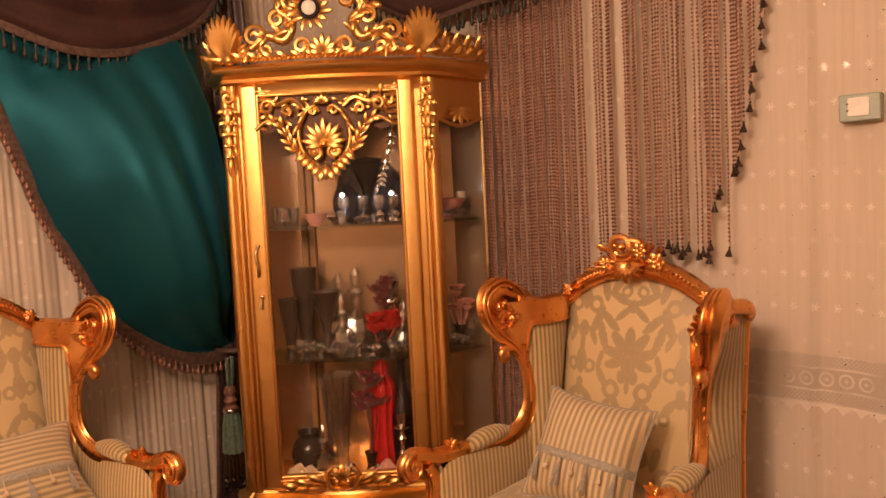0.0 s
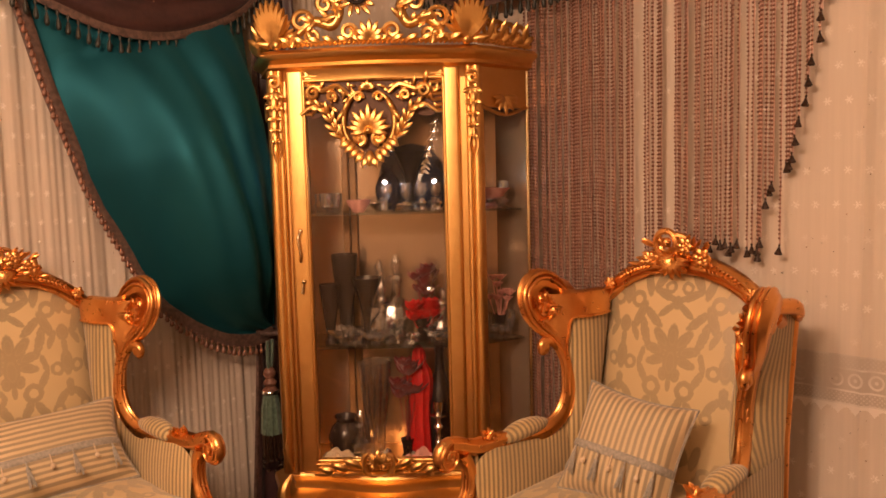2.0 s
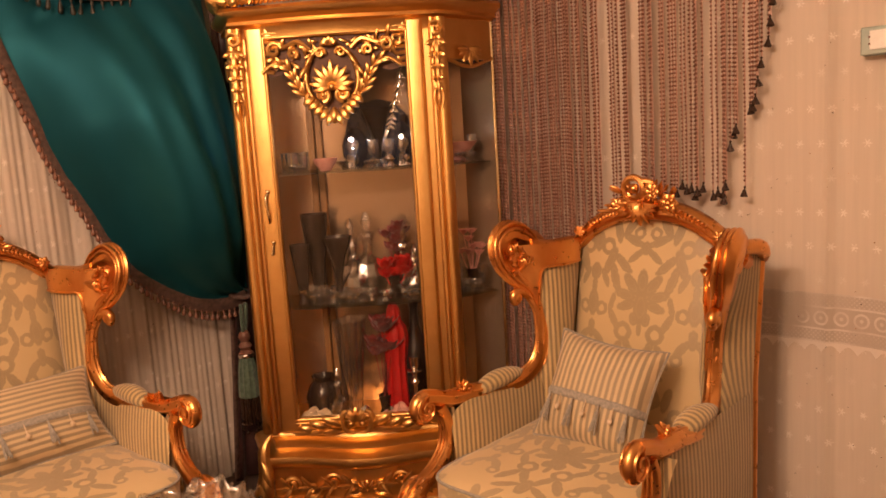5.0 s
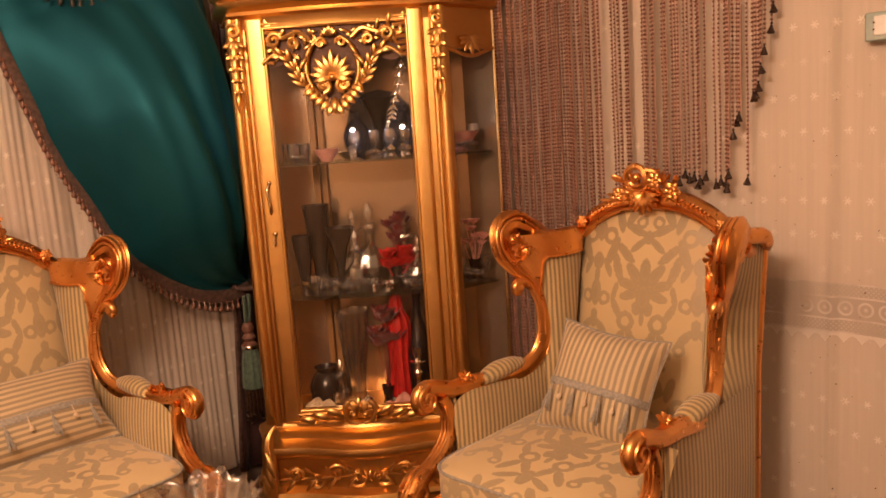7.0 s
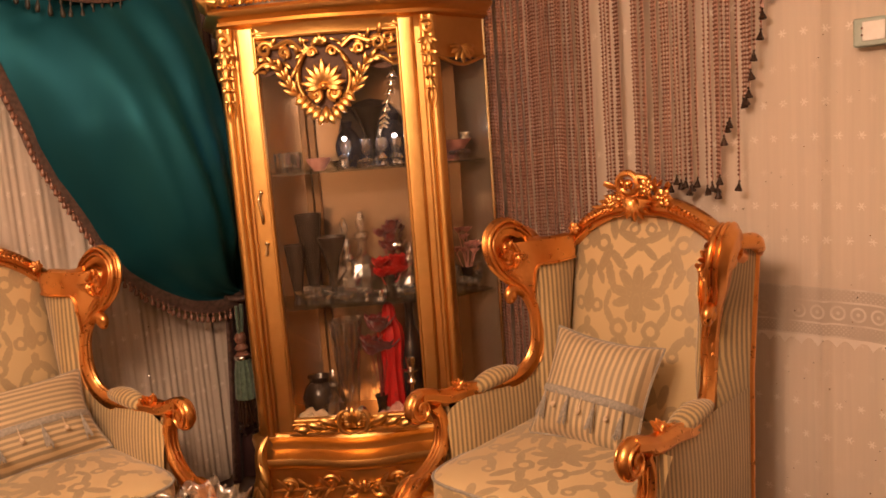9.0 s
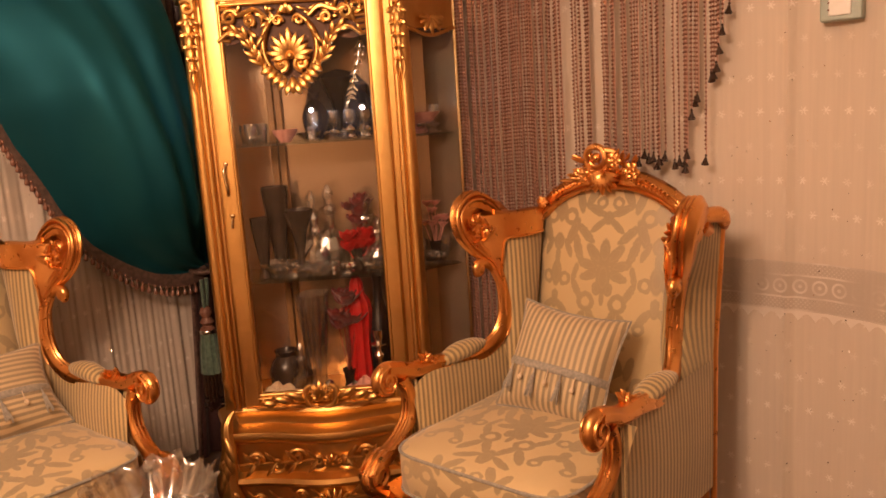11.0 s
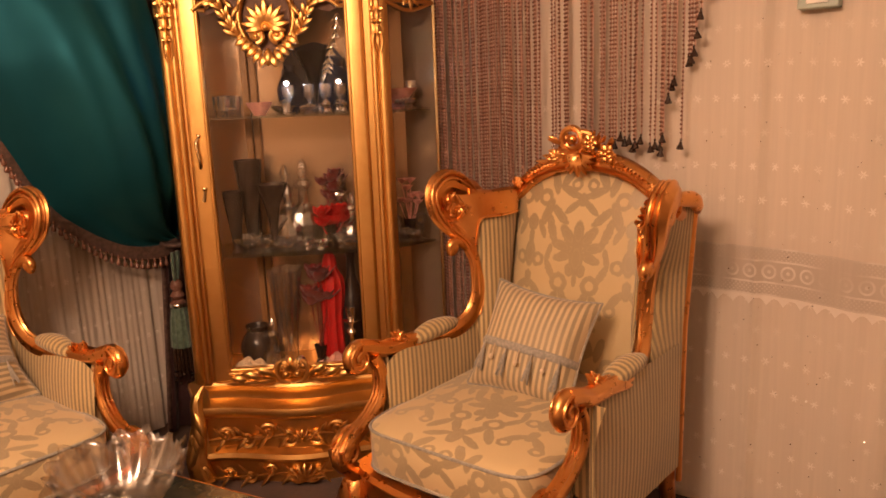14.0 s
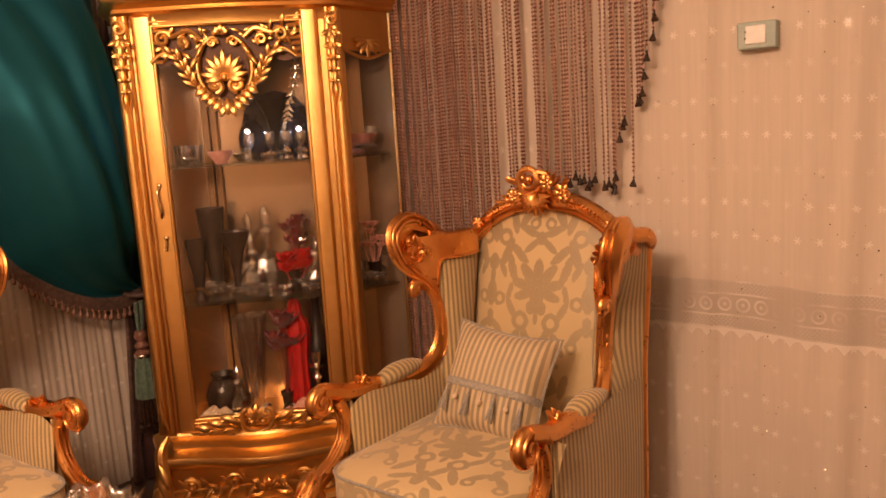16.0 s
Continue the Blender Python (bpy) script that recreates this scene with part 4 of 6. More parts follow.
        # volute of the arm, its eye, and the small scroll on the side
        tube(bm, volute((sx * 0.333, 0.002, 0.672), (0, 1, 0), (0, 0, 1), 0.040, 0.010, 1.6, 60, 30), [0.018, 0.017, 0.014, 0.010], 9)
        for q in (-1, 1):
            tube(bm, volute((sx * 0.333 + q * 0.017, 0.002, 0.672), (0, 1, 0), (0, 0, 1), 0.044, 0.008, 1.6, 60, 28), 0.0045, 6)
        ball(bm, (sx * 0.333, 0.0, 0.672), 0.015)
        tube(bm, curve([(sx * 0.302, 0.545, 0.855), (sx * 0.312, 0.50, 0.905), (sx * 0.322, 0.462, 0.928), (sx * 0.326, 0.435, 0.918), (sx * 0.326, 0.438, 0.895), (sx * 0.324, 0.458, 0.897)], 5), [0.012, 0.015, 0.017, 0.015, 0.012, 0.009], 8)
        tube(bm, curve([(sx * 0.355, 0.53, 1.092), (sx * 0.378, 0.62, 1.085), (sx * 0.378, 0.66, 1.062), (sx * 0.366, 0.70, 1.038)], 5), [0.022, 0.023, 0.019, 0.010], 10)
        tube(bm, curve([(sx * 0.350, 0.545, 1.065), (sx * 0.328, 0.63, 1.040), (sx * 0.285, 0.722, 1.046)], 5), [0.030, 0.034, 0.030], 12)
        part("side_frame", bm, ROSE_GOLD, ob, "scrolled gilded side frame")
        bm = bmesh.new()
        inn = Vector((-sx, -0.35, 0)).normalized()
        for k in range(7):
            a = radians(20 + 48 * k)
            leaf(bm, Vector((sx * 0.348, 0.455, 1.055)) + inn * 0.02, Vector((0, math.cos(a), math.sin(a))), inn, 0.036, 0.008, 0.006, 0.35)
        rnd = random.Random(14)
        for k in range(16):
            a = rnd.uniform(0.1, 3.0)
            leaf(bm, (sx * 0.326 + rnd.uniform(-0.016, 0.016), 0.185 + rnd.uniform(-0.035, 0.030), 0.676), (rnd.uniform(-0.5, 0.5), -math.cos(a), 0.55 * math.sin(a)), (-sx * 0.5, -0.3, 1), rnd.uniform(0.022, 0.036), 0.008, 0.006, 0.45)
        for k in range(4):
            leaf(bm, (sx * 0.300, 0.535, 0.83 - 0.025 * k), (sx * 0.1, -0.5, -0.9), (0, -1, 0), 0.034, 0.008, 0.006, 0.25)
        part("carving", bm, ROSE_GOLD, ob, "carved leaf sprays")["kind"] = "stuff"
        bm = bmesh.new()
        post = curve([(sx * 0.330, 0.062, 0.665), (sx * 0.328, 0.088, 0.61), (sx * 0.325, 0.082, 0.545), (sx * 0.320, 0.03, 0.495), (sx * 0.317, -0.06, 0.455), (sx * 0.317, -0.10, 0.415), (sx * 0.316, -0.07, 0.375), (sx * 0.315, -0.04, 0.34)], 5)
        ribbon(bm, post, [0.021, 0.020, 0.020, 0.022, 0.026, 0.030, 0.026, 0.026], [0.020, 0.019, 0.019, 0.022, 0.026, 0.028, 0.026, 0.026], (0, -1, 0.3), 24, 0.03)
        for q in (-0.012, 0.0, 0.012):
            tube(bm, [p + Vector((q, -0.020, 0.012)) for p in post[4:26]], 0.0045, 6)
        for q in (-0.020, 0.020):
            tube(bm, volute((sx * 0.317 + q, -0.080, 0.432), (0, -1, 0), (0, 0, 1), 0.006, 0.036, 1.5, 200, 22), [0.006, 0.010, 0.009], 7)
        for k in range(3):
            leaf(bm, (sx * 0.317 + 0.018 * (k - 1), -0.035, 0.485), (0.1 * (k - 1), -0.9, -0.35), (0, -0.4, 1), 0.085, 0.012, 0.009, -0.15)
        part("arm_post", bm, ROSE_GOLD, ob, "carved scroll arm support")
        # upholstery
        bm = bmesh.new()

        def pad(s, t):
            a = 2 * math.pi * t
            k = max(0.02, math.sin(math.pi * (0.02 + 0.96 * s))) ** 0.45
            return (sx * 0.322 + 0.036 * k * math.cos(a), 0.215 + 0.235 * s, 0.660 + 0.008 * s + 0.028 * k * math.sin(a) + 0.010 * math.sin(math.pi * s))
        g = [[pad(i / 14, j / 14) for j in range(14)] for i in range(15)]
        rings(bm, g)
        part("arm_pad", bm, STRIPE, ob, "striped arm pad", uv=lambda c: (c.y, c.z))
        bm = bmesh.new()
        ys = [0.05, 0.11, 0.20, 0.30, 0.40, 0.47, 0.545]
        zs = [0.655, 0.660, 0.657, 0.656, 0.662, 0.688, 0.745]

        def arm_in(s, t):
            # a stuffed panel: full in the middle, rounded off at its front corner
            y = 0.100 + 0.460 * s
            corner = 0.060 * (1 - math.sqrt(1 - max(0.0, 1 - s / 0.22) ** 2 * 0.96))
            z = 0.40 + (at(zs, s) + 0.006 - corner - 0.40) * t
            full = 0.040 * math.sin(math.pi * min(1.0, 0.10 + 0.86 * t)) ** 0.7 * min(1.0, s / 0.16 + 0.15) ** 0.5
            return (sx * (0.304 - full + 0.014 * t), y - 0.014 * (1 - min(1.0, s / 0.1)), z)
        sheet(bm, 30, 16, arm_in)

        def arm_front(s, t):
            z = 0.40 + 0.255 * t
            return (sx * (0.298 - 0.020 * math.sin(math.pi * t) + 0.022 * t + (0.36 - 0.30) * s), 0.112, z)
        sheet(bm, 4, 10, arm_front)
        part("arm_panel", bm, STRIPE, ob, "striped inner arm panel", uv=lambda c: (c.y - abs(c.x), c.z))
        bm = bmesh.new()

        def wing(s, t):
            z = 0.50 + (1.055 - 0.50) * t
            fx = 0.322 - 0.05 * math.exp(-((z - 0.76) / 0.16) ** 2) + 0.03 * max(0, (z - 0.95) / 0.1)
            fy = 0.49 + 0.045 * math.exp(-((z - 0.78) / 0.14) ** 2) - 0.02 * max(0, (z - 0.95) / 0.1)
            bx, by = 0.248, back_y(z) - 0.02
            bulge = 0.032 * max(0.0, math.sin(math.pi * s)) ** 0.7
            return (sx * (fx + (bx - fx) * s - bulge), fy + (by - fy) * s - bulge * 0.6, z)
        sheet(bm, 10, 24, wing)
        plate = bmesh.new()

        def field(s, t):
            low = 1.000 - 0.13 * max(0.0, (0.34 - s) / 0.34) ** 1.6
            z = low + (1.075 - low) * t
            x, y, _ = wing(s - 0.20 * (1 - s) ** 2 * t, (z - 0.50) / 0.555)
            return (x - sx * 0.007, y - 0.007, z)
        sheet(plate, 14, 8, field)
        tube(plate, [Vector(field(k / 20, 0)) + Vector((-sx * 0.002, -0.002, 0)) for k in range(21)], 0.0045, 6)
        for k in range(12):
            a = radians(200 - 24 * k)
            r = 0.030 + 0.010 * math.sin(k * 2.3)
            leaf(plate, Vector(field(0.10 + 0.03 * (k % 4), 0.60)) + Vector((-sx * 0.006, -0.006, 0.02 * math.cos(k))), Vector((sx * 0.7 * math.cos(a), -0.5 * math.cos(a), math.sin(a))), (-sx, -0.6, 0), r, 0.008, 0.007, 0.35)
        ball(plate, Vector(field(0.14, 0.62)) + Vector((-sx * 0.012, -0.010, 0)), 0.010)
        part("wing_plate", plate, ROSE_GOLD, ob, "gilded wing top with carved leaves")
        part("wing_panel", bm, STRIPE, ob, "striped inner wing", uv=lambda c: ((c.y - abs(c.x)) * 0.9, c.z))
        bm = bmesh.new()

        def lower(s, t):
            return (sx * (0.342 + 0.010 * s + 0.010 * math.sin(math.pi * t) * math.sin(math.pi * s)), 0.10 + 0.55 * s, 0.27 + 0.392 * t)
        sheet(bm, 30, 8, lower)
        front = [(0.318, 0.46), (0.302, 0.505), (0.294, 0.528), (0.294, 0.532), (0.304, 0.528), (0.326, 0.505), (0.352, 0.468), (0.372, 0.455)]

        def upper(s, t):
            fx, fy = at([Vector((x, y)) for x, y in front], t)
            k = s ** 0.55
            return (sx * (fx + (0.352 + 0.012 * t - fx) * k), fy + (0.656 + 0.032 * t - fy) * s, 0.645 + 0.42 * t)
        sheet(bm, 18, 20, upper)
        part("outer_panel", bm, STRIPE, ob, "striped outer side", uv=lambda c: (c.y, c.z))
        bm = bmesh.new()
        ribbon(bm, [(sx * 0.350, 0.652, 0.22), (sx * 0.352, 0.662, 0.7), (sx * 0.362, 0.692, 1.04)], [0.009, 0.009], [0.012, 0.012], (0, 1, 0), 8)
        part("back_post", bm, ROSE_GOLD, ob, "thin gilded edge")
    return ob


RIGHT_CHAIR = pose(0.105, 1.89, 0, 0, 0, -42)
LEFT_CHAIR = pose(-1.06, 1.95, 0, 0, 0, 48)
chair = make_armchair(RIGHT_CHAIR)
copy_thing(chair, LEFT_CHAIR)


def make_pillow(m, w, h, along_x, label):
    ob = thing("cushion", label, "cushion", m, group="striped cushions")
    rnd = random.Random(5)

    def face(sgn):
        def place(s, t):
            x, z = 2 * s - 1, 2 * t - 1
            pinch = 1 - 0.11 * (1 - abs(x) ** 2) * abs(z) ** 3
            pinch2 = 1 - 0.10 * (1 - abs(z) ** 2) * abs(x) ** 3
            th = 0.074 * ((1 - abs(x) ** 3) * (1 - abs(z) ** 3)) ** 0.62
            wr = 0.006 * noise.noise(Vector((x * 2.5, z * 2.5, sgn)))
            return (x * w * pinch2, -sgn * (th + 0.004) + wr * (1 - abs(x)) - 0.0, z * h * pinch)
        return place
    for sgn, nm in ((1, "cover"), (-1, "back_cover")):
        bm = bmesh.new()
        sheet(bm, 24, 24, face(sgn))
        part(nm, bm, STRIPE_FINE, ob, uv=(lambda c: (c.x, c.z)) if along_x else (lambda c: (c.z, c.x)))
    bm = bmesh.new()
    ring = []
    f = face(0)
    for i in range(24):
        ring.append(f(i / 24, 0))
    for i in range(24):
        ring.append(f(1, i / 24))
    for i in range(24):
        ring.append(f(1 - i / 24, 1))
    for i in range(24):
        ring.append(f(0, 1 - i / 24))
    tube(bm, ring + [ring[0]], 0.0055, 6)
    part("piping", bm, GREY_TRIM, ob, "grey corded edge")
    g = face(1)
    zb = 0.42
    bm = bmesh.new()
    ribbon(bm, [Vector(g(i / 20, zb)) + Vector((0, -0.002, 0)) for i in range(21)], [0.012, 0.012], [0.004, 0.004], (0, -1, 0), 8)
    band = part("band", bm, GREY_TRIM, ob, "grey braid band")
    for k in range(1, 8):
        p = Vector(g(k / 8, zb))
        bm = bmesh.new()
        L = 0.085 if k % 2 else 0.045
        if k % 2:
            lathe(bm, [(0.002, 0), (0.003, -0.25 * L), (0.007, -0.33 * L), (0.005, -0.42 * L)], 8, (p.x, p.y - 0.010, p.z - 0.006))
            for q in range(9):
                a = 2 * math.pi * q / 9
                tube(bm, [(p.x + 0.004 * math.cos(a), p.y - 0.010 + 0.004 * math.sin(a), p.z - 0.006 - 0.40 * L), (p.x + rnd.uniform(0.008, 0.014) * math.cos(a), p.y - 0.010 + 0.008 * math.sin(a), p.z - 0.006 - L * rnd.uniform(0.85, 1.05))], 0.0022, 5)
        else:
            tube(bm, [(p.x, p.y - 0.010, p.z - 0.006), (p.x, p.y - 0.010, p.z - L)], 0.0016, 5)
            ball(bm, (p.x, p.y - 0.011, p.z - L), 0.0075, 8, 1.2)
        part("tassel", bm, GREY_TRIM if k % 2 else CREAM_CLOTH, band)
    return ob


make_pillow(RIGHT_CHAIR @ pose(-0.004, 0.405, 0.658, -28, 7, 6), 0.166, 0.166, True, "striped silk cushion with grey braid and tassels on the armchair")
make_pillow(LEFT_CHAIR @ pose(0.0, 0.45, 0.635, -38, 0, 0), 0.265, 0.145, False, "wide striped cushion with grey braid on the other armchair")


# ---------- display cabinet ----------
CAB = pose(-0.392, 2.752, 0)
HALF, SIDE_X, SIDE_Y, BACK_X, BACK_Y = 0.352, 0.552, 0.185, 0.43, 0.30
LEFT_X, LEFT_Y = 0.440, 0.240


def cab_plan(bow, grow=0.0, serp=0.0):
    pts = [(-LEFT_X - grow * 0.7, LEFT_Y), (-HALF - grow * 0.4, -grow)]
    for i in range(1, 20):
        s = -1 + 2 * i / 20
        pts.append((s * (HALF + grow * 0.4), -grow - bow * (1 - s * s) - serp * (0.5 + 0.5 * math.cos(math.pi * s)) * (1 - s * s)))
    pts += [(HALF + grow * 0.4, -grow), (SIDE_X + grow * 0.7, SIDE_Y)]
    return pts


def deck(bm, plan, z0, z1):
    """A solid board of the plan's outline, closed along the back."""
    ring = plan + [(BACK_X, BACK_Y), (-LEFT_X + 0.03, BACK_Y)]
    rings(bm, [[(x, y, z) for x, y in ring] for z in (z0, z1)])


def carve_row(bm, c, half, h, F, n=4, r=0.006, right=(1, 0, 0)):
    """A row of mirrored scrolls and leaves about c."""
    X, Z = Vector(right), Vector((0, 0, 1))
    c = Vector(c)
    for sx in (-1, 1):
        for k in range(n):
            p = c + X * (sx * half * (k + 0.7) / n)
            tube(bm, volute(p + Vector((0, 0, h * (0.15 if k % 2 else -0.12))), X * sx, Z * (1 if k % 2 else -1), h * 0.06, h * 0.34, 1.4, 30 * k, 18), [r * 0.6, r, r * 0.9, r * 0.5], 6)
            for q in range(3):
                a = radians(-50 + 50 * q)
                leaf(bm, p, X * sx * math.cos(a) + Z * math.sin(a), F, half / n * 0.8, h * 0.09, r * 0.8, 0.15)


def acanthus(bm, p, right, up, F, length, width, n=5):
    """A tall carved pendant: leaves stacked along up."""
    p, right, up, F = Vector(p), Vector(right), Vector(up), Vector(F)
    for k in range(n):
        q = p + up * (length * k / n)
        w = width * (1 - 0.55 * (1 - k / n))
        for sx in (-1, 1):
            leaf(bm, q, up * -0.35 * 1.0 + right * sx * 0.9 + F * 0.2, F, w, w * 0.30, 0.007, 0.35)
            leaf(bm, q + up * 0.01, up * -0.9 + right * sx * 0.35, F, w * 1.0, w * 0.26, 0.008, 0.25)
        leaf(bm, q + F * 0.006, -up, F, length / n * 1.5, w * 0.28, 0.009, 0.18)
    tube(bm, volute(p + up * length + F * 0.008, right, up, width * 0.1, width * 0.55, 1.4, 0, 20), [0.004, 0.008, 0.007], 6)


def make_cabinet():
    ob = thing("display_cabinet", "gilded carved corner display cabinet with glass door and sides", "display cabinet", CAB)
    F, X, Z = Vector((0, -1, 0)), Vector((1, 0, 0)), Vector((0, 0, 1))
    # base
    bm = bmesh.new()
    sweep(bm, cab_plan(0.0, 0.0, 0.055), [(-0.06, 0.392), (-0.012, 0.392), (0.0, 0.386), (0.004, 0.374), (-0.006, 0.362), (-0.016, 0.345), (-0.012, 0.322), (0.012, 0.310), (0.034, 0.302), (0.040, 0.285), (0.034, 0.268), (0.016, 0.258),
                                                (0.004, 0.250), (0.002, 0.140), (0.012, 0.134), (0.036, 0.126), (0.042, 0.110), (0.034, 0.096), (0.012, 0.090), (0.004, 0.084), (0.0, 0.0)], cap=False)
    deck(bm, cab_plan(0, -0.02, 0.055), 0.385, 0.3905)
    part("base", bm, GOLD, ob, "bowed gilded base with mouldings")
    bm = bmesh.new()
    carve_row(bm, (0, -0.062, 0.195), 0.30, 0.095, F, 4, 0.0105)
    shell(bm, (0, -0.062, 0.175), X, Z, F, 0.045, 7, 80)
    carve_row(bm, (0, -0.058, 0.045), 0.30, 0.07, F, 4, 0.009)
    shell(bm, (0.0, -0.066, 0.02), X, Z, F, 0.07, 9, 85, 0.010)
    part("base_carving", bm, GOLD, ob, "scrolled carving on the base")["kind"] = "stuff"
    for sx in (-1, 1):
        bm = bmesh.new()
        pts = curve([(sx * 0.350, 0.0, 0.385), (sx * 0.378, -0.022, 0.33), (sx * 0.375, -0.035, 0.24), (sx * 0.392, -0.045, 0.12), (sx * 0.375, -0.04, 0.02)], 6)
        ribbon(bm, pts, [0.006, 0.020, 0.026, 0.036, 0.044], [0.006, 0.018, 0.024, 0.032, 0.038], (0, -1, 0), 24, 0.06)
        part("foot", bm, GOLD, ob, "carved corner foot")
        bm = bmesh.new()
        for k in range(5):
            leaf(bm, (sx * (HALF + 0.004) + 0.007 * (k - 2), -0.022, 0.395), (sx * 0.12 * (k - 2), 0, 1), F, 0.13 - 0.015 * abs(k - 2), 0.012, 0.008, 0.12)
        for zz, r0 in ((0.19, 0.028), (0.06, 0.040)):
            tube(bm, volute((sx * 0.384, -0.062, zz), X * sx, Z, 0.006, r0, 1.5, 120, 22), [0.006, 0.011, 0.010], 7)
        for k in range(5):
            leaf(bm, (sx * 0.380, -0.055, 0.30 - 0.03 * k), (sx * 0.15 * (k - 2), -0.1, -0.9), F, 0.10, 0.016, 0.009, 0.1)
        part("foot_carving", bm, GOLD, ob, "leaf and scroll carving on the foot")["kind"] = "stuff"
    # corner posts, back posts
    for sx in (-1, 1):
        bm = bmesh.new()
        d = Vector((sx, -1, 0)).normalized()
        for off, r in ((0.0, 0.020), (0.026, 0.011)):
            tube(bm, [(sx * (HALF + 0.006 - off), -0.004 - off * 0.35, 0.39), (sx * (HALF + 0.006 - off), -0.004 - off * 0.35, 1.84)], r, 12)
        box(bm, min(sx * HALF, sx * (HALF - 0.055)), max(sx * HALF, sx * (HALF - 0.055)), 0.0, 0.03, 0.39, 1.84)
        part("post", bm, GOLD, ob, "reeded corner post")
        bm = bmesh.new()
        c = Vector((sx * (HALF - 0.006), -0.024, 1.60))
        acanthus(bm, c, X, Z, F, 0.20, 0.044, 5)
        for q in (-1, 1):
            tube(bm, curve([c + X * q * 0.004 + Z * 0.02, c + X * q * 0.016 - Z * 0.03, c + X * q * 0.006 - Z * 0.075], 6), [0.008, 0.006, 0.003], 6)
        part("post_carving", bm, GOLD, ob, "carved acanthus on the post")["kind"] = "stuff"
        bm = bmesh.new()
        ex, ey = (SIDE_X, SIDE_Y) if sx > 0 else (LEFT_X, LEFT_Y)
        box(bm, min(sx * (ex - 0.012), sx * ex), max(sx * (ex - 0.012), sx * ex), ey - 0.016, ey + 0.004, 0.39, 1.84)
        # left edge is dark instead of brass, its shade put into the colour
        part("back_post", bm, BRASS_EDGE if sx > 0 else SHADE_REFLECT_BROWN, ob, "thin upright edge", bevel=0.003)
        # side glazing
        a, b = Vector((sx * (HALF + 0.012), 0.008, 0)), Vector((sx * (ex - 0.012), ey - 0.012, 0))
        dirn = (b - a).normalized()
        nrm = Vector((dirn.y * sx, -dirn.x * sx, 0))
        bm = bmesh.new()
        for z0, z1 in ((0.39, 0.44), (1.70, 1.84)):
            rings(bm, [[a + Z * z0 + nrm * 0.006, b + Z * z0 + nrm * 0.006, b + Z * z0 - nrm * 0.014, a + Z * z0 - nrm * 0.014], [a + Z * z1 + nrm * 0.006, b + Z * z1 + nrm * 0.006, b + Z * z1 - nrm * 0.014, a + Z * z1 - nrm * 0.014]])
        m0, m1 = a, a + dirn * 0.022
        rings(bm, [[m0 + Z * z + nrm * 0.006, m1 + Z * z + nrm * 0.006, m1 + Z * z - nrm * 0.01, m0 + Z * z - nrm * 0.01] for z in (0.44, 1.70)])
        mid = (a + b) / 2
        side_rail = part("side_rail", bm, GOLD, ob, "gilded side frame", bevel=0.003)
        bm = bmesh.new()
        for q in range(7):
            t = radians(-90 + 30 * q)
            leaf(bm, mid + Z * 1.735 + nrm * 0.008, dirn * math.sin(t) - Z * math.cos(t) * 0.7, nrm, 0.06, 0.012, 0.007, 0.2)
        tube(bm, curve([a + Z * 1.705 + nrm * 0.006, mid + Z * 1.675 + nrm * 0.008, b + Z * 1.705 + nrm * 0.006], 6), 0.007, 6)
        part("side_carving", bm, GOLD, side_rail, "carved leaf drop")["kind"] = "stuff"
        bm = bmesh.new()
        rings(bm, [[a + dirn * 0.02 + Z * 0.44, b + Z * 0.44, b + Z * 0.44 - nrm * 0.004, a + dirn * 0.02 + Z * 0.44 - nrm * 0.004], [a + dirn * 0.02 + Z * 1.705, b + Z * 1.705, b + Z * 1.705 - nrm * 0.004, a + dirn * 0.02 + Z * 1.705 - nrm * 0.004]])
        pane = part("side_pane", bm, PANE, ob, "clear side glass", smooth=False)
        pane.visible_shadow = False
    # cornice
    bm = bmesh.new()
    sweep(bm, cab_plan(0.028, 0.0, 0.012), [(-0.05, 1.805), (-0.004, 1.805), (0.0, 1.84), (0.006, 1.846), (0.022, 1.850), (0.018, 1.862), (0.030, 1.872), (0.046, 1.880), (0.050, 1.893), (0.040, 1.905), (0.012, 1.912), (-0.05, 1.914)], cap=False)
    deck(bm, cab_plan(0.0, -0.03, 0.0), 1.895, 1.908)
    part("cornice", bm, GOLD, ob, "bowed gilded cornice")
    bm = bmesh.new()
    plan = cab_plan(0.028, 0.022, 0.012)
    for p, q in along([(x, y, 1.916) for x, y in plan], 0.0165):
        leaf(bm, p - q * 0.012, q + Z * 0.55, Vector((0, -0.8, 0.6)), 0.028, 0.007, 0.007, 0.0)
    part("rope_moulding", bm, GOLD, ob, "twisted rope moulding")["kind"] = "stuff"
    # crown
    bm = bmesh.new()
    cy = -0.045
    for sx in (-1, 1):
        c = Vector((sx * 0.325, -0.03, 1.925))
        dv = Vector((sx * 0.25, -0.97, 0)).normalized()
        rr = Vector((0.97, sx * 0.25, 0))
        sm = bmesh.new()
        shell(sm, c, (rr + Z * -sx * 0.12).normalized(), (Z + rr * sx * 0.12).normalized(), dv, 0.150, 9, 36, 0.013)
        part("shell", sm, GOLD, ob, "carved corner shell of the crown")["kind"] = "stuff"
        for k in range(4):
            leaf(bm, c + Z * 0.01 * k, rr * sx * 0.9 + Z * (0.1 + 0.45 * k), dv, 0.075, 0.014, 0.008, 0.4)
            leaf(bm, c + Z * 0.01 * k, -rr * sx * 0.9 + Z * (0.1 + 0.35 * k), dv, 0.085, 0.013, 0.008, 0.3)
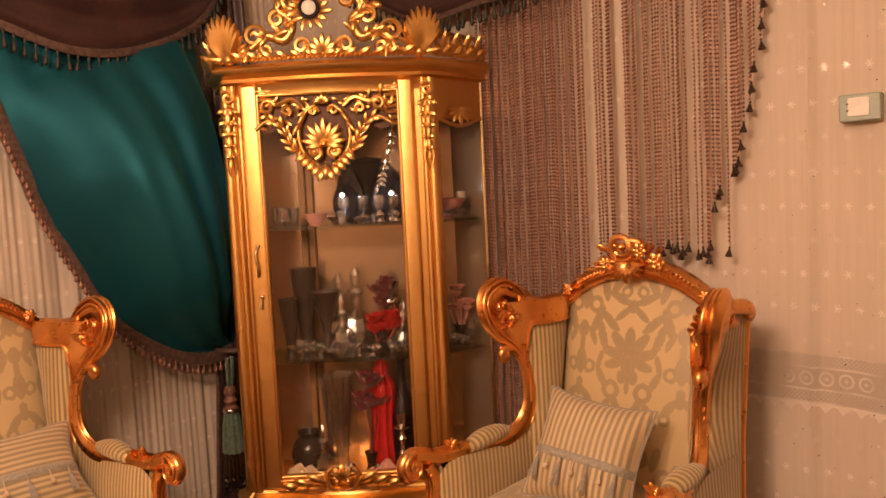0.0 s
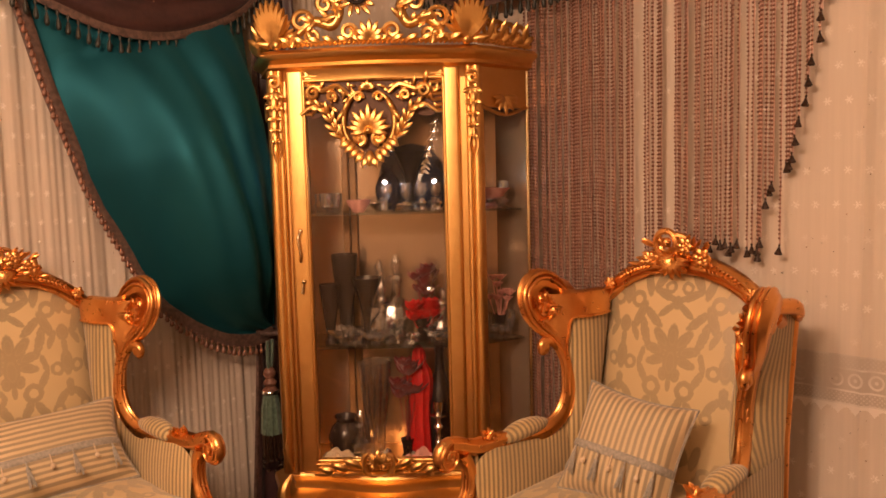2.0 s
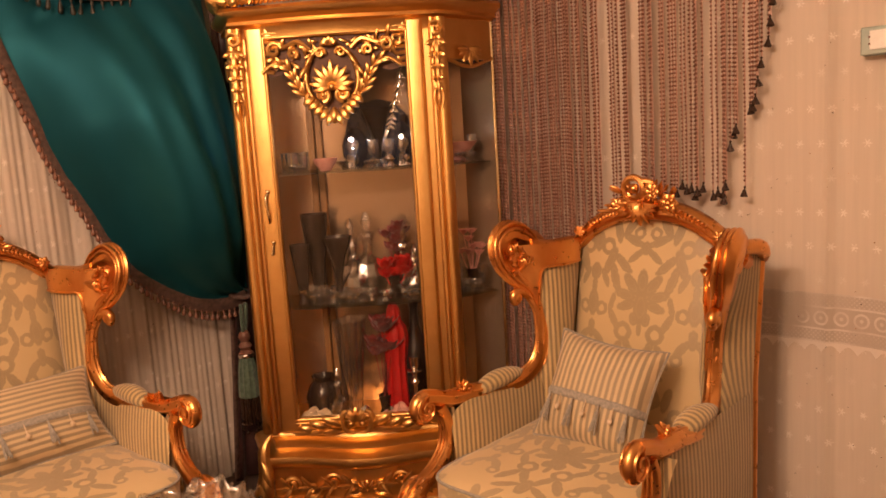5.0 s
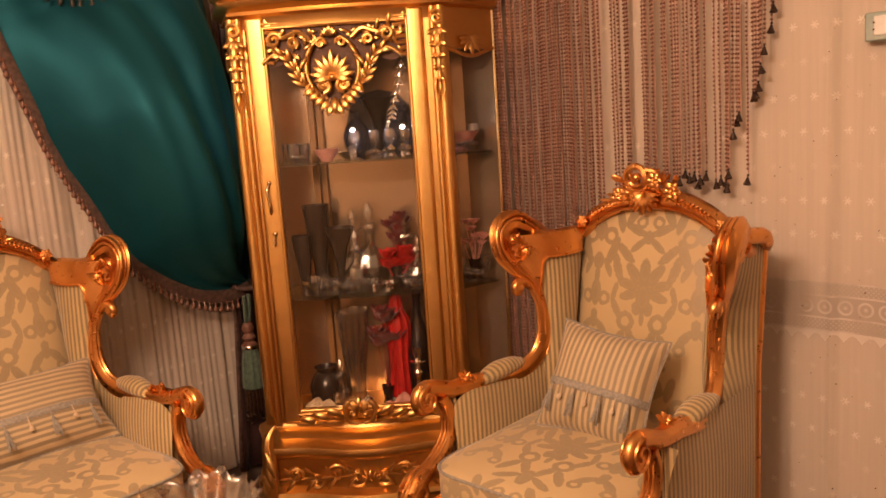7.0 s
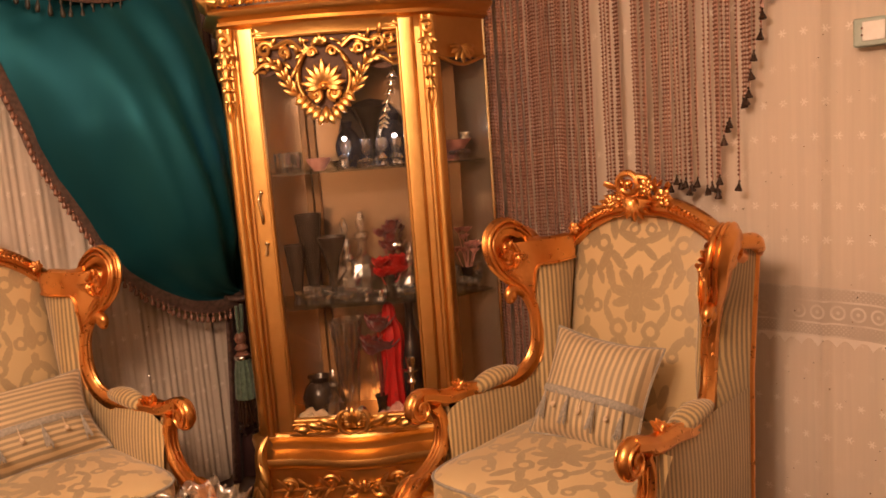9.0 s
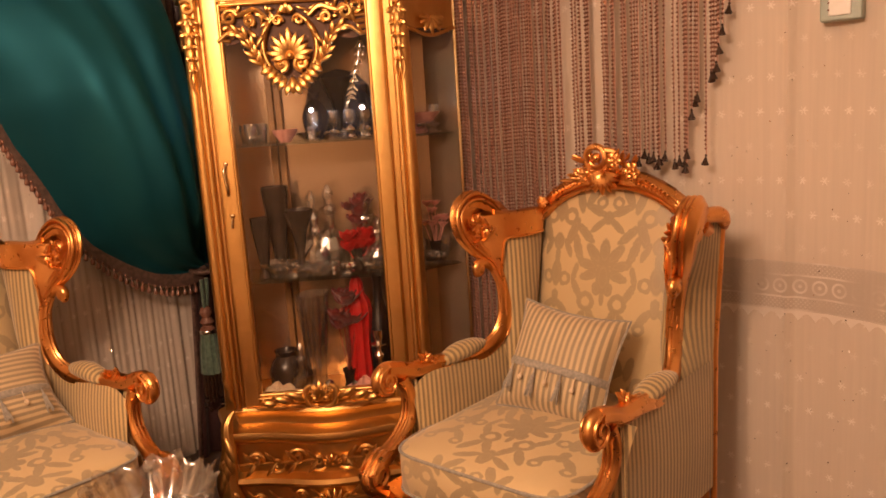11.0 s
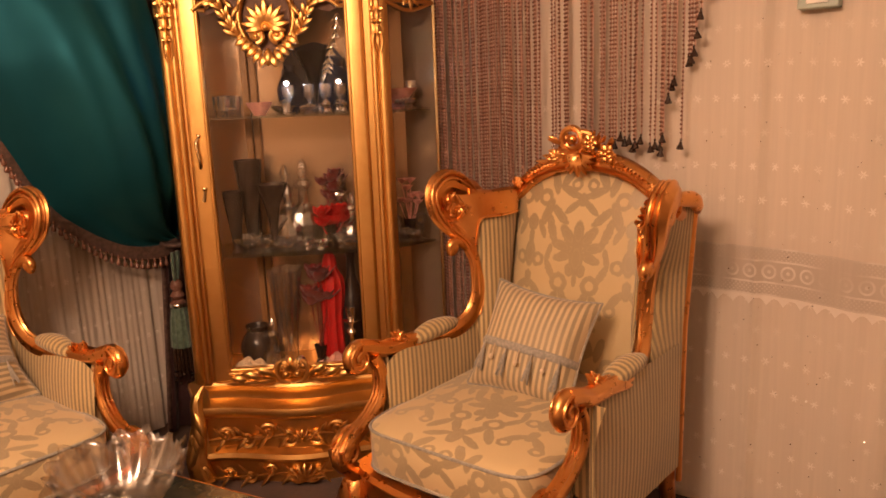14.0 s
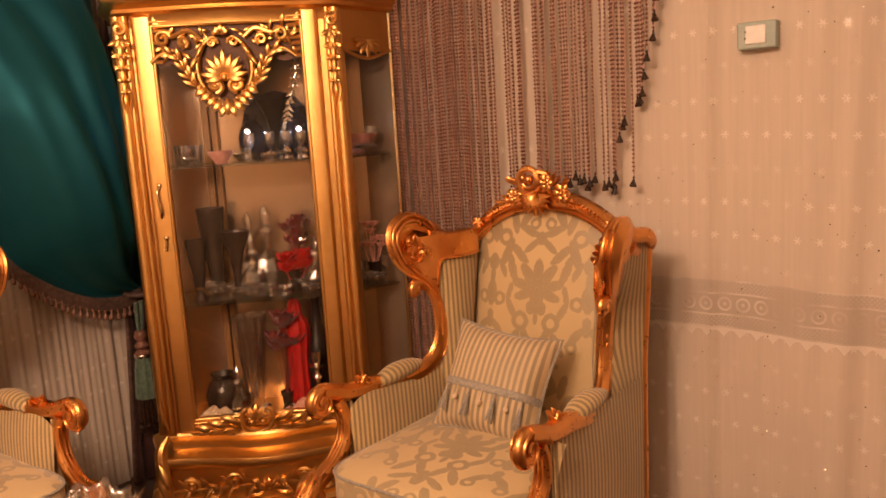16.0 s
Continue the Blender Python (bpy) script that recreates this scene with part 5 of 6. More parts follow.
        # side crown
        for k in range(4):
            p = Vector((sx * (0.40 + (0.042 if sx > 0 else 0.014) * k), 0.03 + (0.042 if sx > 0 else 0.055) * k, 1.925))
            nn = Vector((sx * 0.68, -0.73, 0))
            tt = Vector((0.73 * sx, 0.68, 0))
            tube(bm, volute(p + Z * 0.05, tt, Z, 0.008, 0.034, 1.5, 60 * k, 20), [0.006, 0.009, 0.008], 6)
            for q in range(3):
                leaf(bm, p, tt * (q - 1) * 1.2 + Z, nn, 0.075 - 0.02 * abs(q - 1), 0.014, 0.009, 0.5)
        # pierced scrolls between the shells and the medallion
        base = Vector((0, cy, 1.925))
        spine = [base + X * sx * 0.25 + Z * 0.035, base + X * sx * 0.19 + Z * 0.075, base + X * sx * 0.13 + Z * 0.06, base + X * sx * 0.105 + Z * 0.12, base + X * sx * 0.15 + Z * 0.165, base + X * sx * 0.125 + Z * 0.225, base + X * sx * 0.06 + Z * 0.27]
        tube(bm, curve(spine, 7), [0.013, 0.017, 0.018, 0.017, 0.015, 0.013, 0.008], 8)
        for cc, r0, st in ((X * sx * 0.235 + Z * 0.075, 0.040, 0), (X * sx * 0.075 + Z * 0.035, 0.034, 120), (X * sx * 0.155 + Z * 0.13, 0.036, 40), (X * sx * 0.20 + Z * 0.025, 0.024, 200), (X * sx * 0.085 + Z * 0.19, 0.030, 300), (X * sx * 0.04 + Z * 0.285, 0.030, 60)):
            tube(bm, volute(base + cc + F * 0.006, X * sx, Z, 0.007, r0, 1.5, st, 22), [0.005, 0.009, 0.010, 0.007], 6)
        rnd = random.Random(21)
        for k in range(26):
            t = rnd.random()
            p = at(curve(spine, 7), t) + F * 0.008 + X * rnd.uniform(-0.02, 0.02)
            a = rnd.uniform(0, 2 * math.pi)
            leaf(bm, p, X * math.cos(a) + Z * math.sin(a), F, rnd.uniform(0.035, 0.06), rnd.uniform(0.008, 0.013), 0.007, 0.35)
        for k in range(6):
            leaf(bm, base + X * sx * (0.02 + 0.05 * k) + F * 0.012, X * sx * 0.8 + Z * 0.35, F, 0.05, 0.011, 0.008, 0.2)
    c0 = Vector((-0.04, cy - 0.004, 2.085))
    for k in range(14):
        a = 2 * math.pi * k / 14
        leaf(bm, c0 + (X * math.cos(a) + Z * math.sin(a)) * 0.030, X * math.cos(a + 0.5) + Z * math.sin(a + 0.5), F, 0.044 + 0.012 * (k % 2), 0.010, 0.008, 0.3)
    shell(bm, base + F * 0.012 + Z * 0.005, X, Z, F, 0.07, 7, 80)
    part("crown", bm, GOLD, ob, "pierced carved crown of shells and scrolls")
    bm = bmesh.new()
    lathe(bm, [(0.034, 0.0), (0.038, 0.006), (0.034, 0.014), (0.028, 0.010), (0.028, 0.0)], 24)
    bmesh.ops.transform(bm, matrix=pose(c0.x, c0.y - 0.012, c0.z, 90), verts=bm.verts)
    med = part("medallion_ring", bm, BLACK, ob, "dark ring of the medallion")
    bm = bmesh.new()
    lathe(bm, [(0.001, 0.0), (0.024, 0.002), (0.025, 0.010), (0.016, 0.016), (0.001, 0.018)], 12)
    bmesh.ops.transform(bm, matrix=pose(c0.x, c0.y - 0.014, c0.z, 90), verts=bm.verts)
    part("medallion_crystal", bm, PLATE_LIGHT, med, "pale crystal centre")
    # door
    dl, dr, db, dt = -0.312, 0.300, 0.395, 1.838
    il, ir, ib, it = -0.243, 0.240, 0.440, 1.800
    bm = bmesh.new()
    y0, y1 = -0.016, 0.012
    for x0, x1, z0, z1 in ((il, ir, db, ib), (il, ir, it, dt)):
        box(bm, x0, x1, y0, y1, z0, z1)
    for x0, x1 in ((dl, il), (ir, dr)):
        prof = [(x0 + (x1 - x0) * k / 12, y0 + 0.004 - 0.007 * min(1.0, 3.2 * math.sin(math.pi * k / 12)) - 0.0015 * math.sin(math.pi * k / 12)) for k in range(13)] + [(x1, y1), (x0, y1)]
        rings(bm, [[(x, y, z) for x, y in prof] for z in (db, dt)])
    door = part("door", bm, GOLD, ob, "gilded door frame", bevel=0.005)
    bm = bmesh.new()
    for o, r in ((0.004, 0.0065), (0.018, 0.004)):
        pts = [(il - o, y0, ib - o), (il - o, y0, it + o), (ir + o, y0, it + o), (ir + o, y0, ib - o)]
        for p, q in zip(pts, pts[1:] + pts[:1]):
            tube(bm, [p, q], r, 8)
    part("moulding", bm, GOLD, door, "gilt bead moulding")
    bm = bmesh.new()
    box(bm, il, ir, -0.003, 0.001, ib, it)
    pane = part("pane", bm, PANE, door, "clear door glass", smooth=False)
    pane.visible_shadow = False
    bm = bmesh.new()
    # fretwork at the head of the door
    c = Vector((-0.018, -0.026, 1.655))
    sm = bmesh.new()
    root = c + Z * -0.030 + F * 0.010
    for k in range(11):
        a = radians(-100 + 20 * k)
        leaf(sm, root, X * math.sin(a) + Z * math.cos(a), F, 0.082 - 0.016 * abs(k - 5) / 5 + (0.010 if k % 2 else 0), 0.0125, 0.010, 0.16)
    ball(sm, root + F * 0.016, 0.014)
    part("shell", sm, GOLD, door, "carved palmette in the fretwork")["kind"] = "stuff"
    for sx in (-1, 1):
        # the oval is two facing C-scrolls that meet under the palmette
        cs = [c + X * sx * (0.090 * math.sin(t)) + Z * (0.004 + 0.108 * math.cos(t)) for t in [0.35 + 2.5 * k / 24 for k in range(25)]]
        tube(bm, cs, [0.005, 0.010, 0.011, 0.009, 0.005], 8)
        tube(bm, volute(cs[0] - Z * 0.018 + X * sx * 0.004, X * sx, Z, 0.004, 0.018, 1.3, 90, 18), [0.004, 0.007, 0.006], 6)
        for k in range(4):
            p = cs[4 + 4 * k]
            leaf(bm, p + F * 0.004, (p - c).normalized() * 0.5 + Z * -0.9, F, 0.048, 0.009, 0.006, 0.22)
        tube(bm, volute(c + X * sx * 0.034 + Z * -0.056 + F * 0.014, X * sx, Z, 0.005, 0.024, 1.5, 90, 24), [0.006, 0.010, 0.008], 7)
        ball(bm, c + X * sx * 0.034 + Z * -0.056 + F * 0.016, 0.010)
        for k in range(5):
            leaf(bm, c + X * sx * (0.008 + 0.014 * k) + Z * (-0.118 + 0.014 * k) + F * 0.010, X * sx * (0.30 + 0.22 * k) + Z * -0.7, F, 0.046, 0.012, 0.009, 0.22)
        # feathered branch from the oval to the stile
        branch = curve([c + X * sx * 0.082 + Z * -0.070, c + X * sx * 0.118 + Z * -0.022, c + X * sx * 0.148 + Z * 0.040, c + X * sx * 0.195 + Z * 0.058, c + X * sx * 0.240 + Z * 0.030], 6)
        tube(bm, branch, [0.006, 0.009, 0.008, 0.008, 0.006], 8)
        for k in range(2, 17, 3):
            d = (branch[k + 1] - branch[k]).normalized()
            for q in (-1, 1):
                nn = Vector((-d.z, 0, d.x)) * q
                leaf(bm, branch[k] + F * 0.004, d * 0.9 + nn * 0.45, F, 0.052 - 0.0008 * k, 0.0085, 0.006, 0.22)
        tube(bm, curve([c + X * sx * 0.070 + Z * 0.100, c + X * sx * 0.110 + Z * 0.128, c + X * sx * 0.165 + Z * 0.112, c + X * sx * 0.205 + Z * 0.128], 6), [0.006, 0.009, 0.008, 0.005], 7)
        for cc, r0, st in ((X * sx * 0.192 + Z * 0.104, 0.026, 20), (X * sx * 0.128 + Z * 0.090, 0.018, 100)):
            tube(bm, volute(c + cc + F * 0.004, X * sx, Z, 0.005, r0, 1.4, st, 22), [0.004, 0.007, 0.008, 0.005], 7)
        for k in range(6):
            z = 1.790 - 0.020 * k
            tube(bm, [(sx * 0.24, -0.014, z), (sx * (0.196 + 0.004 * k), -0.018, z - 0.004)], [0.0075, 0.0065], 6)
    for k in range(5):
        a = radians(-70 + 35 * k)
        leaf(bm, c + Z * 0.112 + F * 0.008, X * math.sin(a) + Z * (0.25 + 0.6 * math.cos(a)), F, 0.030, 0.010, 0.008, 0.3)
    leaf(bm, c + Z * -0.10 + F * 0.01, -Z, F, 0.055, 0.016, 0.009, 0.2)
    rnd = random.Random(31)
    for k in range(46):
        x = rnd.uniform(0.05, 0.235) * rnd.choice((-1, 1))
        zz = 1.795 - rnd.random() * (0.02 + 0.10 * abs(x) / 0.24)
        a = rnd.uniform(0, 2 * math.pi)
        leaf(bm, Vector((x, -0.014, zz)), X * math.cos(a) + Z * math.sin(a), F, rnd.uniform(0.022, 0.042), rnd.uniform(0.005, 0.009), 0.006, 0.3)
    back = bmesh.new()
    xs = [-0.24 + 0.48 * k / 48 for k in range(49)]

    def fret_low(x):
        a = abs(x - c.x)
        if a < 0.088:
            return c.z + 0.004 - 0.108 * math.sqrt(1 - (a / 0.092) ** 2)
        return c.z - 0.03 + (a - 0.088) * 1.1 if a < 0.15 else c.z + 0.038 - 0.02 * math.sin((a - 0.15) * 30)
    # backing plate whose dark colour paints the shade between the scrolls
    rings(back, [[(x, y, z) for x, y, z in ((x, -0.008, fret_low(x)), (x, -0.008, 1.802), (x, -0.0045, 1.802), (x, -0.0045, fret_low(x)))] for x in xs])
    part("fret_ground", back, SHADED_GILT, door, "ground of the carving, coloured dark for its shade", smooth=False)
    part("door_fretwork", bm, GOLD, door, "pierced carved shell and scrolls")["kind"] = "stuff"
    bm = bmesh.new()
    c = Vector((-0.022, -0.052, 0.415))
    for sx in (-1, 1):
        tube(bm, curve([c + X * sx * 0.034 + Z * 0.060 + F * 0.004, c + X * sx * 0.050 + Z * 0.046, c + X * sx * 0.056 + Z * 0.016, c + X * sx * 0.040 + Z * -0.016, c + X * sx * 0.010 + Z * -0.026], 6), [0.005, 0.010, 0.011, 0.010, 0.005], 8)
        ball(bm, c + X * sx * 0.020 + Z * 0.012 + F * 0.012, 0.013)
        leaf(bm, c + X * sx * 0.006 + Z * 0.020 + F * 0.010, X * sx * 0.45 + Z * 0.9, F, 0.050, 0.011, 0.009, 0.15)
        for k in range(3):
            leaf(bm, c + X * sx * (0.055 + 0.05 * k) + Z * (0.004 - 0.006 * k), X * sx * 0.9 + Z * (0.50 - 0.12 * k), F, 0.085 - 0.012 * k, 0.016, 0.010, 0.12)
            leaf(bm, c + X * sx * (0.060 + 0.05 * k) + Z * -0.014, X * sx + Z * 0.02, F, 0.075, 0.011, 0.009, 0.08)
        tube(bm, volute(c + X * sx * 0.205 + Z * -0.004, X * sx, Z, 0.005, 0.018, 1.3, 150, 18), [0.004, 0.007, 0.006], 6)
    for k in range(5):
        a = radians(-50 + 25 * k)
        leaf(bm, c + Z * 0.024 + F * 0.014, X * math.sin(a) + Z * math.cos(a), F, 0.056 - 0.006 * abs(k - 2), 0.011, 0.010, 0.12)
    part("sill_carving", bm, GOLD, door, "carved shell and leaves along the sill")["kind"] = "stuff"
    bm = bmesh.new()
    tube(bm, curve([(-0.277, -0.018, 1.275), (-0.284, -0.032, 1.255), (-0.280, -0.034, 1.215), (-0.277, -0.032, 1.19), (-0.280, -0.018, 1.170)], 6), [0.007, 0.006, 0.005, 0.006, 0.007], 8)
    ball(bm, (-0.277, -0.018, 1.278), 0.010)
    part("handle", bm, BRASS_EDGE, door, "slim brass handle")
    bm = bmesh.new()
    ball(bm, (-0.272, -0.024, 1.098), 0.010)
    tube(bm, [(-0.272, -0.028, 1.09), (-0.278, -0.028, 1.055)], [0.004, 0.007], 6)
    part("key", bm, BRASS_EDGE, door, "small brass key")
    # inside
    bm = bmesh.new()
    pts = [(-LEFT_X + 0.004, LEFT_Y), (-LEFT_X + 0.03, BACK_Y), (BACK_X, BACK_Y), (SIDE_X - 0.004, SIDE_Y)]
    rings(bm, [[(x, y, z) for x, y in pts] + [(x * 1.01, y + 0.01, z) for x, y in reversed(pts)] for z in (0.385, 1.9)])
    part("back_panel", bm, MIRROR_BACK, ob, "mirror back, tinted tan like the room it reflects", smooth=False)
    for z in (1.328, 0.838):
        bm = bmesh.new()
        ring = [(-LEFT_X + 0.03, LEFT_Y - 0.012), (-HALF + 0.035, 0.03), (HALF - 0.035, 0.03), (SIDE_X - 0.03, SIDE_Y - 0.012), (BACK_X - 0.01, BACK_Y - 0.012), (-LEFT_X + 0.05, BACK_Y - 0.012)]
        rings(bm, [[(x, y, q) for x, y in ring] for q in (z, z + 0.008)])
        part("shelf", bm, SHELF_GLASS, ob, "glass shelf", smooth=False)
    # dark strips stand for the green curtain's reflection in the back
    bm = bmesh.new()
    for x in (-0.16, -0.13):
        box(bm, x - 0.012, x + 0.012, BACK_Y - 0.03, BACK_Y - 0.004, 0.39, 1.88)
    part("reflection_strip", bm, SHADE_REFLECT_BROWN, ob, "dark strips painting the curtain's reflection on the back", bevel=0.003)
    return ob


make_cabinet()


# ---------- things in the cabinet ----------
def stand(x, y, z):
    return CAB @ pose(x, y, z + 0.0085)


def turned(name, prof, mat, label, category, x, y, z, n=14, wave=0.0, lobes=0, group=""):
    bm = bmesh.new()
    lathe(bm, prof, n, (0, 0, 0), wave, lobes)
    if mat is CRYSTAL:
        rnd = random.Random(int((x + 1) * 1000 + z * 77))
        for v in bm.verts:
            k = 1 + rnd.uniform(-0.10, 0.10)
            v.co.x, v.co.y = v.co.x * k, v.co.y * k
            if v.co.z > 0.004:
                v.co.z += rnd.uniform(-0.003, 0.003)
    ob = part(name, bm, mat, smooth=mat is not CRYSTAL)
    ob.matrix_world = stand(x, y, z)
    return tagged(ob, label, category, group)


S1, S2, S3 = 1.328, 0.838, 0.3835
GOBLET = [(0.022, 0), (0.022, 0.004), (0.005, 0.008), (0.004, 0.04), (0.016, 0.055), (0.022, 0.075), (0.021, 0.10), (0.019, 0.10), (0.018, 0.07), (0.002, 0.052)]
TUMBLER = [(0.016, 0), (0.017, 0.006), (0.021, 0.07), (0.019, 0.07), (0.014, 0.01), (0.001, 0.008)]
BOWL = [(0.025, 0), (0.03, 0.01), (0.02, 0.02), (0.05, 0.045), (0.075, 0.075), (0.070, 0.075), (0.04, 0.04), (0.001, 0.03)]
TRUMPET = [(0.03, 0), (0.03, 0.01), (0.012, 0.03), (0.014, 0.08), (0.03, 0.15), (0.062, 0.22), (0.056, 0.22), (0.02, 0.14), (0.001, 0.06)]
FLUTE = [(0.03, 0), (0.032, 0.01), (0.02, 0.03), (0.026, 0.10), (0.040, 0.21), (0.052, 0.33), (0.046, 0.33), (0.02, 0.12), (0.001, 0.05)]
DECANTER = [(0.03, 0), (0.038, 0.01), (0.042, 0.05), (0.034, 0.08), (0.012, 0.10), (0.011, 0.13), (0.02, 0.14), (0.018, 0.15), (0.008, 0.155), (0.013, 0.18), (0.004, 0.20)]

for x, y in ((-0.205, 0.08), (-0.17, 0.12), (-0.235, 0.14)):
    turned("tumbler", TUMBLER, CRYSTAL, "small clear glass on the cabinet shelf", "glass", x, y, S1, 10, 0.04, 5, "glasses on the shelf")
for x, y in ((0.02, 0.10), (0.09, 0.12), (0.15, 0.09), (0.20, 0.13)):
    turned("goblet", GOBLET, CRYSTAL, "clear stemmed glass on the cabinet shelf", "glass", x, y, S1, 12, 0.0, 0, "glasses on the shelf")
turned("bonbon_dish", [(0.02, 0), (0.025, 0.008), (0.04, 0.03), (0.046, 0.045), (0.042, 0.045), (0.02, 0.02), (0.001, 0.015)], PINK, "small pink dish with silver trinkets on the shelf", "dish", -0.085, 0.10, S1)
turned("bonbon_dish", [(0.02, 0), (0.03, 0.01), (0.05, 0.03), (0.044, 0.03), (0.001, 0.012)], SILVER, "small silver dish with sweets on the shelf", "dish", -0.01, 0.16, S1)
turned("bowl", BOWL, PINK, "pink footed bowl on the side of the shelf", "bowl", 0.40, 0.16, S1, 18, 0.03, 6)
turned("goblet", GOBLET, CRYSTAL, "clear stemmed glass by the side pane", "glass", 0.455, 0.165, S1, 12, 0, 0, "glasses on the shelf")
turned("tall_vase", TRUMPET, BLACK, "black trumpet vase at the back of the shelf", "vase", 0.10, 0.24, S1, 18)
turned("tall_vase", FLUTE, DARK_VASE, "tall dark flared vase on the middle shelf", "vase", -0.155, 0.16, S2, 18)
turned("tall_vase", FLUTE, DARK_VASE, "second dark flared vase on the middle shelf", "vase", -0.205, 0.10, S2, 18).scale = (0.75, 0.75, 0.68)
turned("tall_vase", TRUMPET, DARK_VASE, "dark trumpet vase with a pale rim on the middle shelf", "vase", -0.07, 0.115, S2, 18).scale = (0.95, 0.95, 1.11)
for x, y, s in ((-0.155, 0.075, 0.85), (-0.075, 0.075, 0.7), (0.02, 0.07, 0.6), (0.10, 0.06, 0.5), (0.44, 0.165, 0.6), (0.19, 0.10, 0.8)):
    turned("crystal_bowl", BOWL, CRYSTAL, "cut crystal bowl on the middle shelf", "bowl", x, y, S2, 24, 0.07, 8, "crystal on the shelf").scale = (s, s, s)
for x, y, s in ((-0.01, 0.10, 1.15), (0.035, 0.19, 1.6), (0.17, 0.18, 1.3), (0.215, 0.12, 1.0), (-0.03, 0.20, 1.5)):
    turned("decanter", DECANTER, CRYSTAL, "clear crystal decanter with stopper", "decanter", x, y, S2, 12, 0.03, 6, "crystal on the shelf").scale = (s, s, s)
for x, y in ((0.38, 0.13), (0.47, 0.165)):
    turned("goblet", GOBLET, CRYSTAL, "clear stemmed glass behind the side pane", "glass", x, y, S2, 12, 0, 0, "glasses on the shelf")


def flowers(name, label, x, y, z, mat, spread, rise, n, seed, size=0.03):
    ob = thing(name, label, "flowers", stand(x, y, z))
    rnd = random.Random(seed)
    bm = bmesh.new()
    lathe(bm, [(0.022, 0), (0.026, 0.01), (0.016, 0.03), (0.02, 0.06), (0.026, 0.085), (0.022, 0.085), (0.001, 0.02)], 12)
    part("vase", bm, DARK_VASE, ob, "small dark vase")
    for k in range(n):
        a, r = rnd.uniform(0, 6.28), spread * rnd.random() ** 0.5
        c = Vector((r * math.cos(a), r * math.sin(a) * 0.6, rise * (0.65 + 0.45 * rnd.random())))
        bm = bmesh.new()
        tube(bm, curve([(0, 0, 0.07), (c.x * 0.5, c.y * 0.5, c.z * 0.6), c], 3), 0.002, 4)
        for q in range(9):
            t = 2.4 * q
            leaf(bm, c, (math.cos(t), math.sin(t), 0.35 + 0.08 * q), (math.cos(t) * -0.3, math.sin(t) * -0.3, 1), size * (1 - 0.05 * q), size * 0.34, 0.003, 0.35)
        part("bloom", bm, mat, ob)


def red_figurine():
    """A plain draped figure-like ornament of red cloth."""
    bm = bmesh.new()
    lathe(bm, [(0.040, 0), (0.046, 0.01), (0.042, 0.08), (0.038, 0.15), (0.038, 0.20), (0.044, 0.25), (0.048, 0.30), (0.042, 0.34), (0.026, 0.365), (0.024, 0.39), (0.022, 0.41), (0.010, 0.432)], 30, (0, 0, 0), 0.10, 10)
    ob = part("doll_ornament", bm, RED)
    ob.matrix_world = stand(0.12, 0.13, S3)
    tagged(ob, "plain red draped doll ornament on the cabinet floor", "ornament")


red_figurine()
turned("bottle", [(0.055, 0), (0.06, 0.01), (0.058, 0.20), (0.042, 0.26), (0.018, 0.33), (0.015, 0.40), (0.019, 0.405), (0.018, 0.43), (0.001, 0.435)], BLACK, "dark round bottle standing beside the red doll", "bottle", 0.195, 0.17, S3, 18)
ROUND_VASE = [(0.025, 0), (0.03, 0.006), (0.05, 0.05), (0.054, 0.09), (0.040, 0.13), (0.018, 0.155), (0.026, 0.18), (0.022, 0.18), (0.001, 0.14)]
for x, y, s in ((0.015, 0.215, 0.95), (0.19, 0.215, 1.05)):
    turned("round_vase", ROUND_VASE, SMOKE, "smoky blue round vase at the back of the shelf", "vase", x, y, S1, 20).scale = (s, s, s)
flowers("red_flowers", "red cloth roses in a small vase on the shelf", 0.135, 0.13, S2, RED, 0.050, 0.115, 16, 5, 0.050)
flowers("red_flowers", "taller red cloth flowers behind the roses", 0.15, 0.20, S2, MAROON, 0.045, 0.24, 14, 9, 0.045)
flowers("red_flowers", "dark red cloth plumes standing beside the doll", 0.070, 0.10, S3, MAROON, 0.045, 0.34, 12, 13, 0.060)
flowers("dried_flowers", "mauve dried flowers in a vase behind the side pane", 0.43, 0.18, S2, PINK, 0.045, 0.20, 9, 7, 0.028)


def trinkets():
    """Small cut-glass and silver pieces along the shelves."""
    rnd = random.Random(41)
    for z, n, y0, y1 in ((S1, 9, 0.055, 0.17), (S2, 20, 0.05, 0.20), (S3, 6, 0.04, 0.10)):
        for k in range(n):
            x = rnd.uniform(-0.23, 0.23) if k % 5 else rnd.uniform(0.38, 0.45)
            y = rnd.uniform(y0, y1) if k % 5 else 0.165
            r = rnd.uniform(0.010, 0.018)
            bm = bmesh.new()
            lathe(bm, [(r * 0.7, 0), (r, r * 0.4), (r * 0.45, r * 1.1), (r * 1.05, r * 2.0), (r * 0.9, r * 2.6), (r * 0.2, r * 3.2)], 7)
            for v in bm.verts:
                if v.co.z > 0.001:
                    v.co += Vector((rnd.uniform(-1, 1), rnd.uniform(-1, 1), 0)) * r * 0.18
            ob = part("crystal_trinket", bm, SILVER if k % 3 else CRYSTAL, smooth=False)
            ob.matrix_world = stand(x, y, z) @ pose(0, 0, 0, 0, 0, rnd.uniform(0, 360))
            tagged(ob, "small glittering cut crystal trinket on the shelf", "trinket", "trinkets in the cabinet")


trinkets()


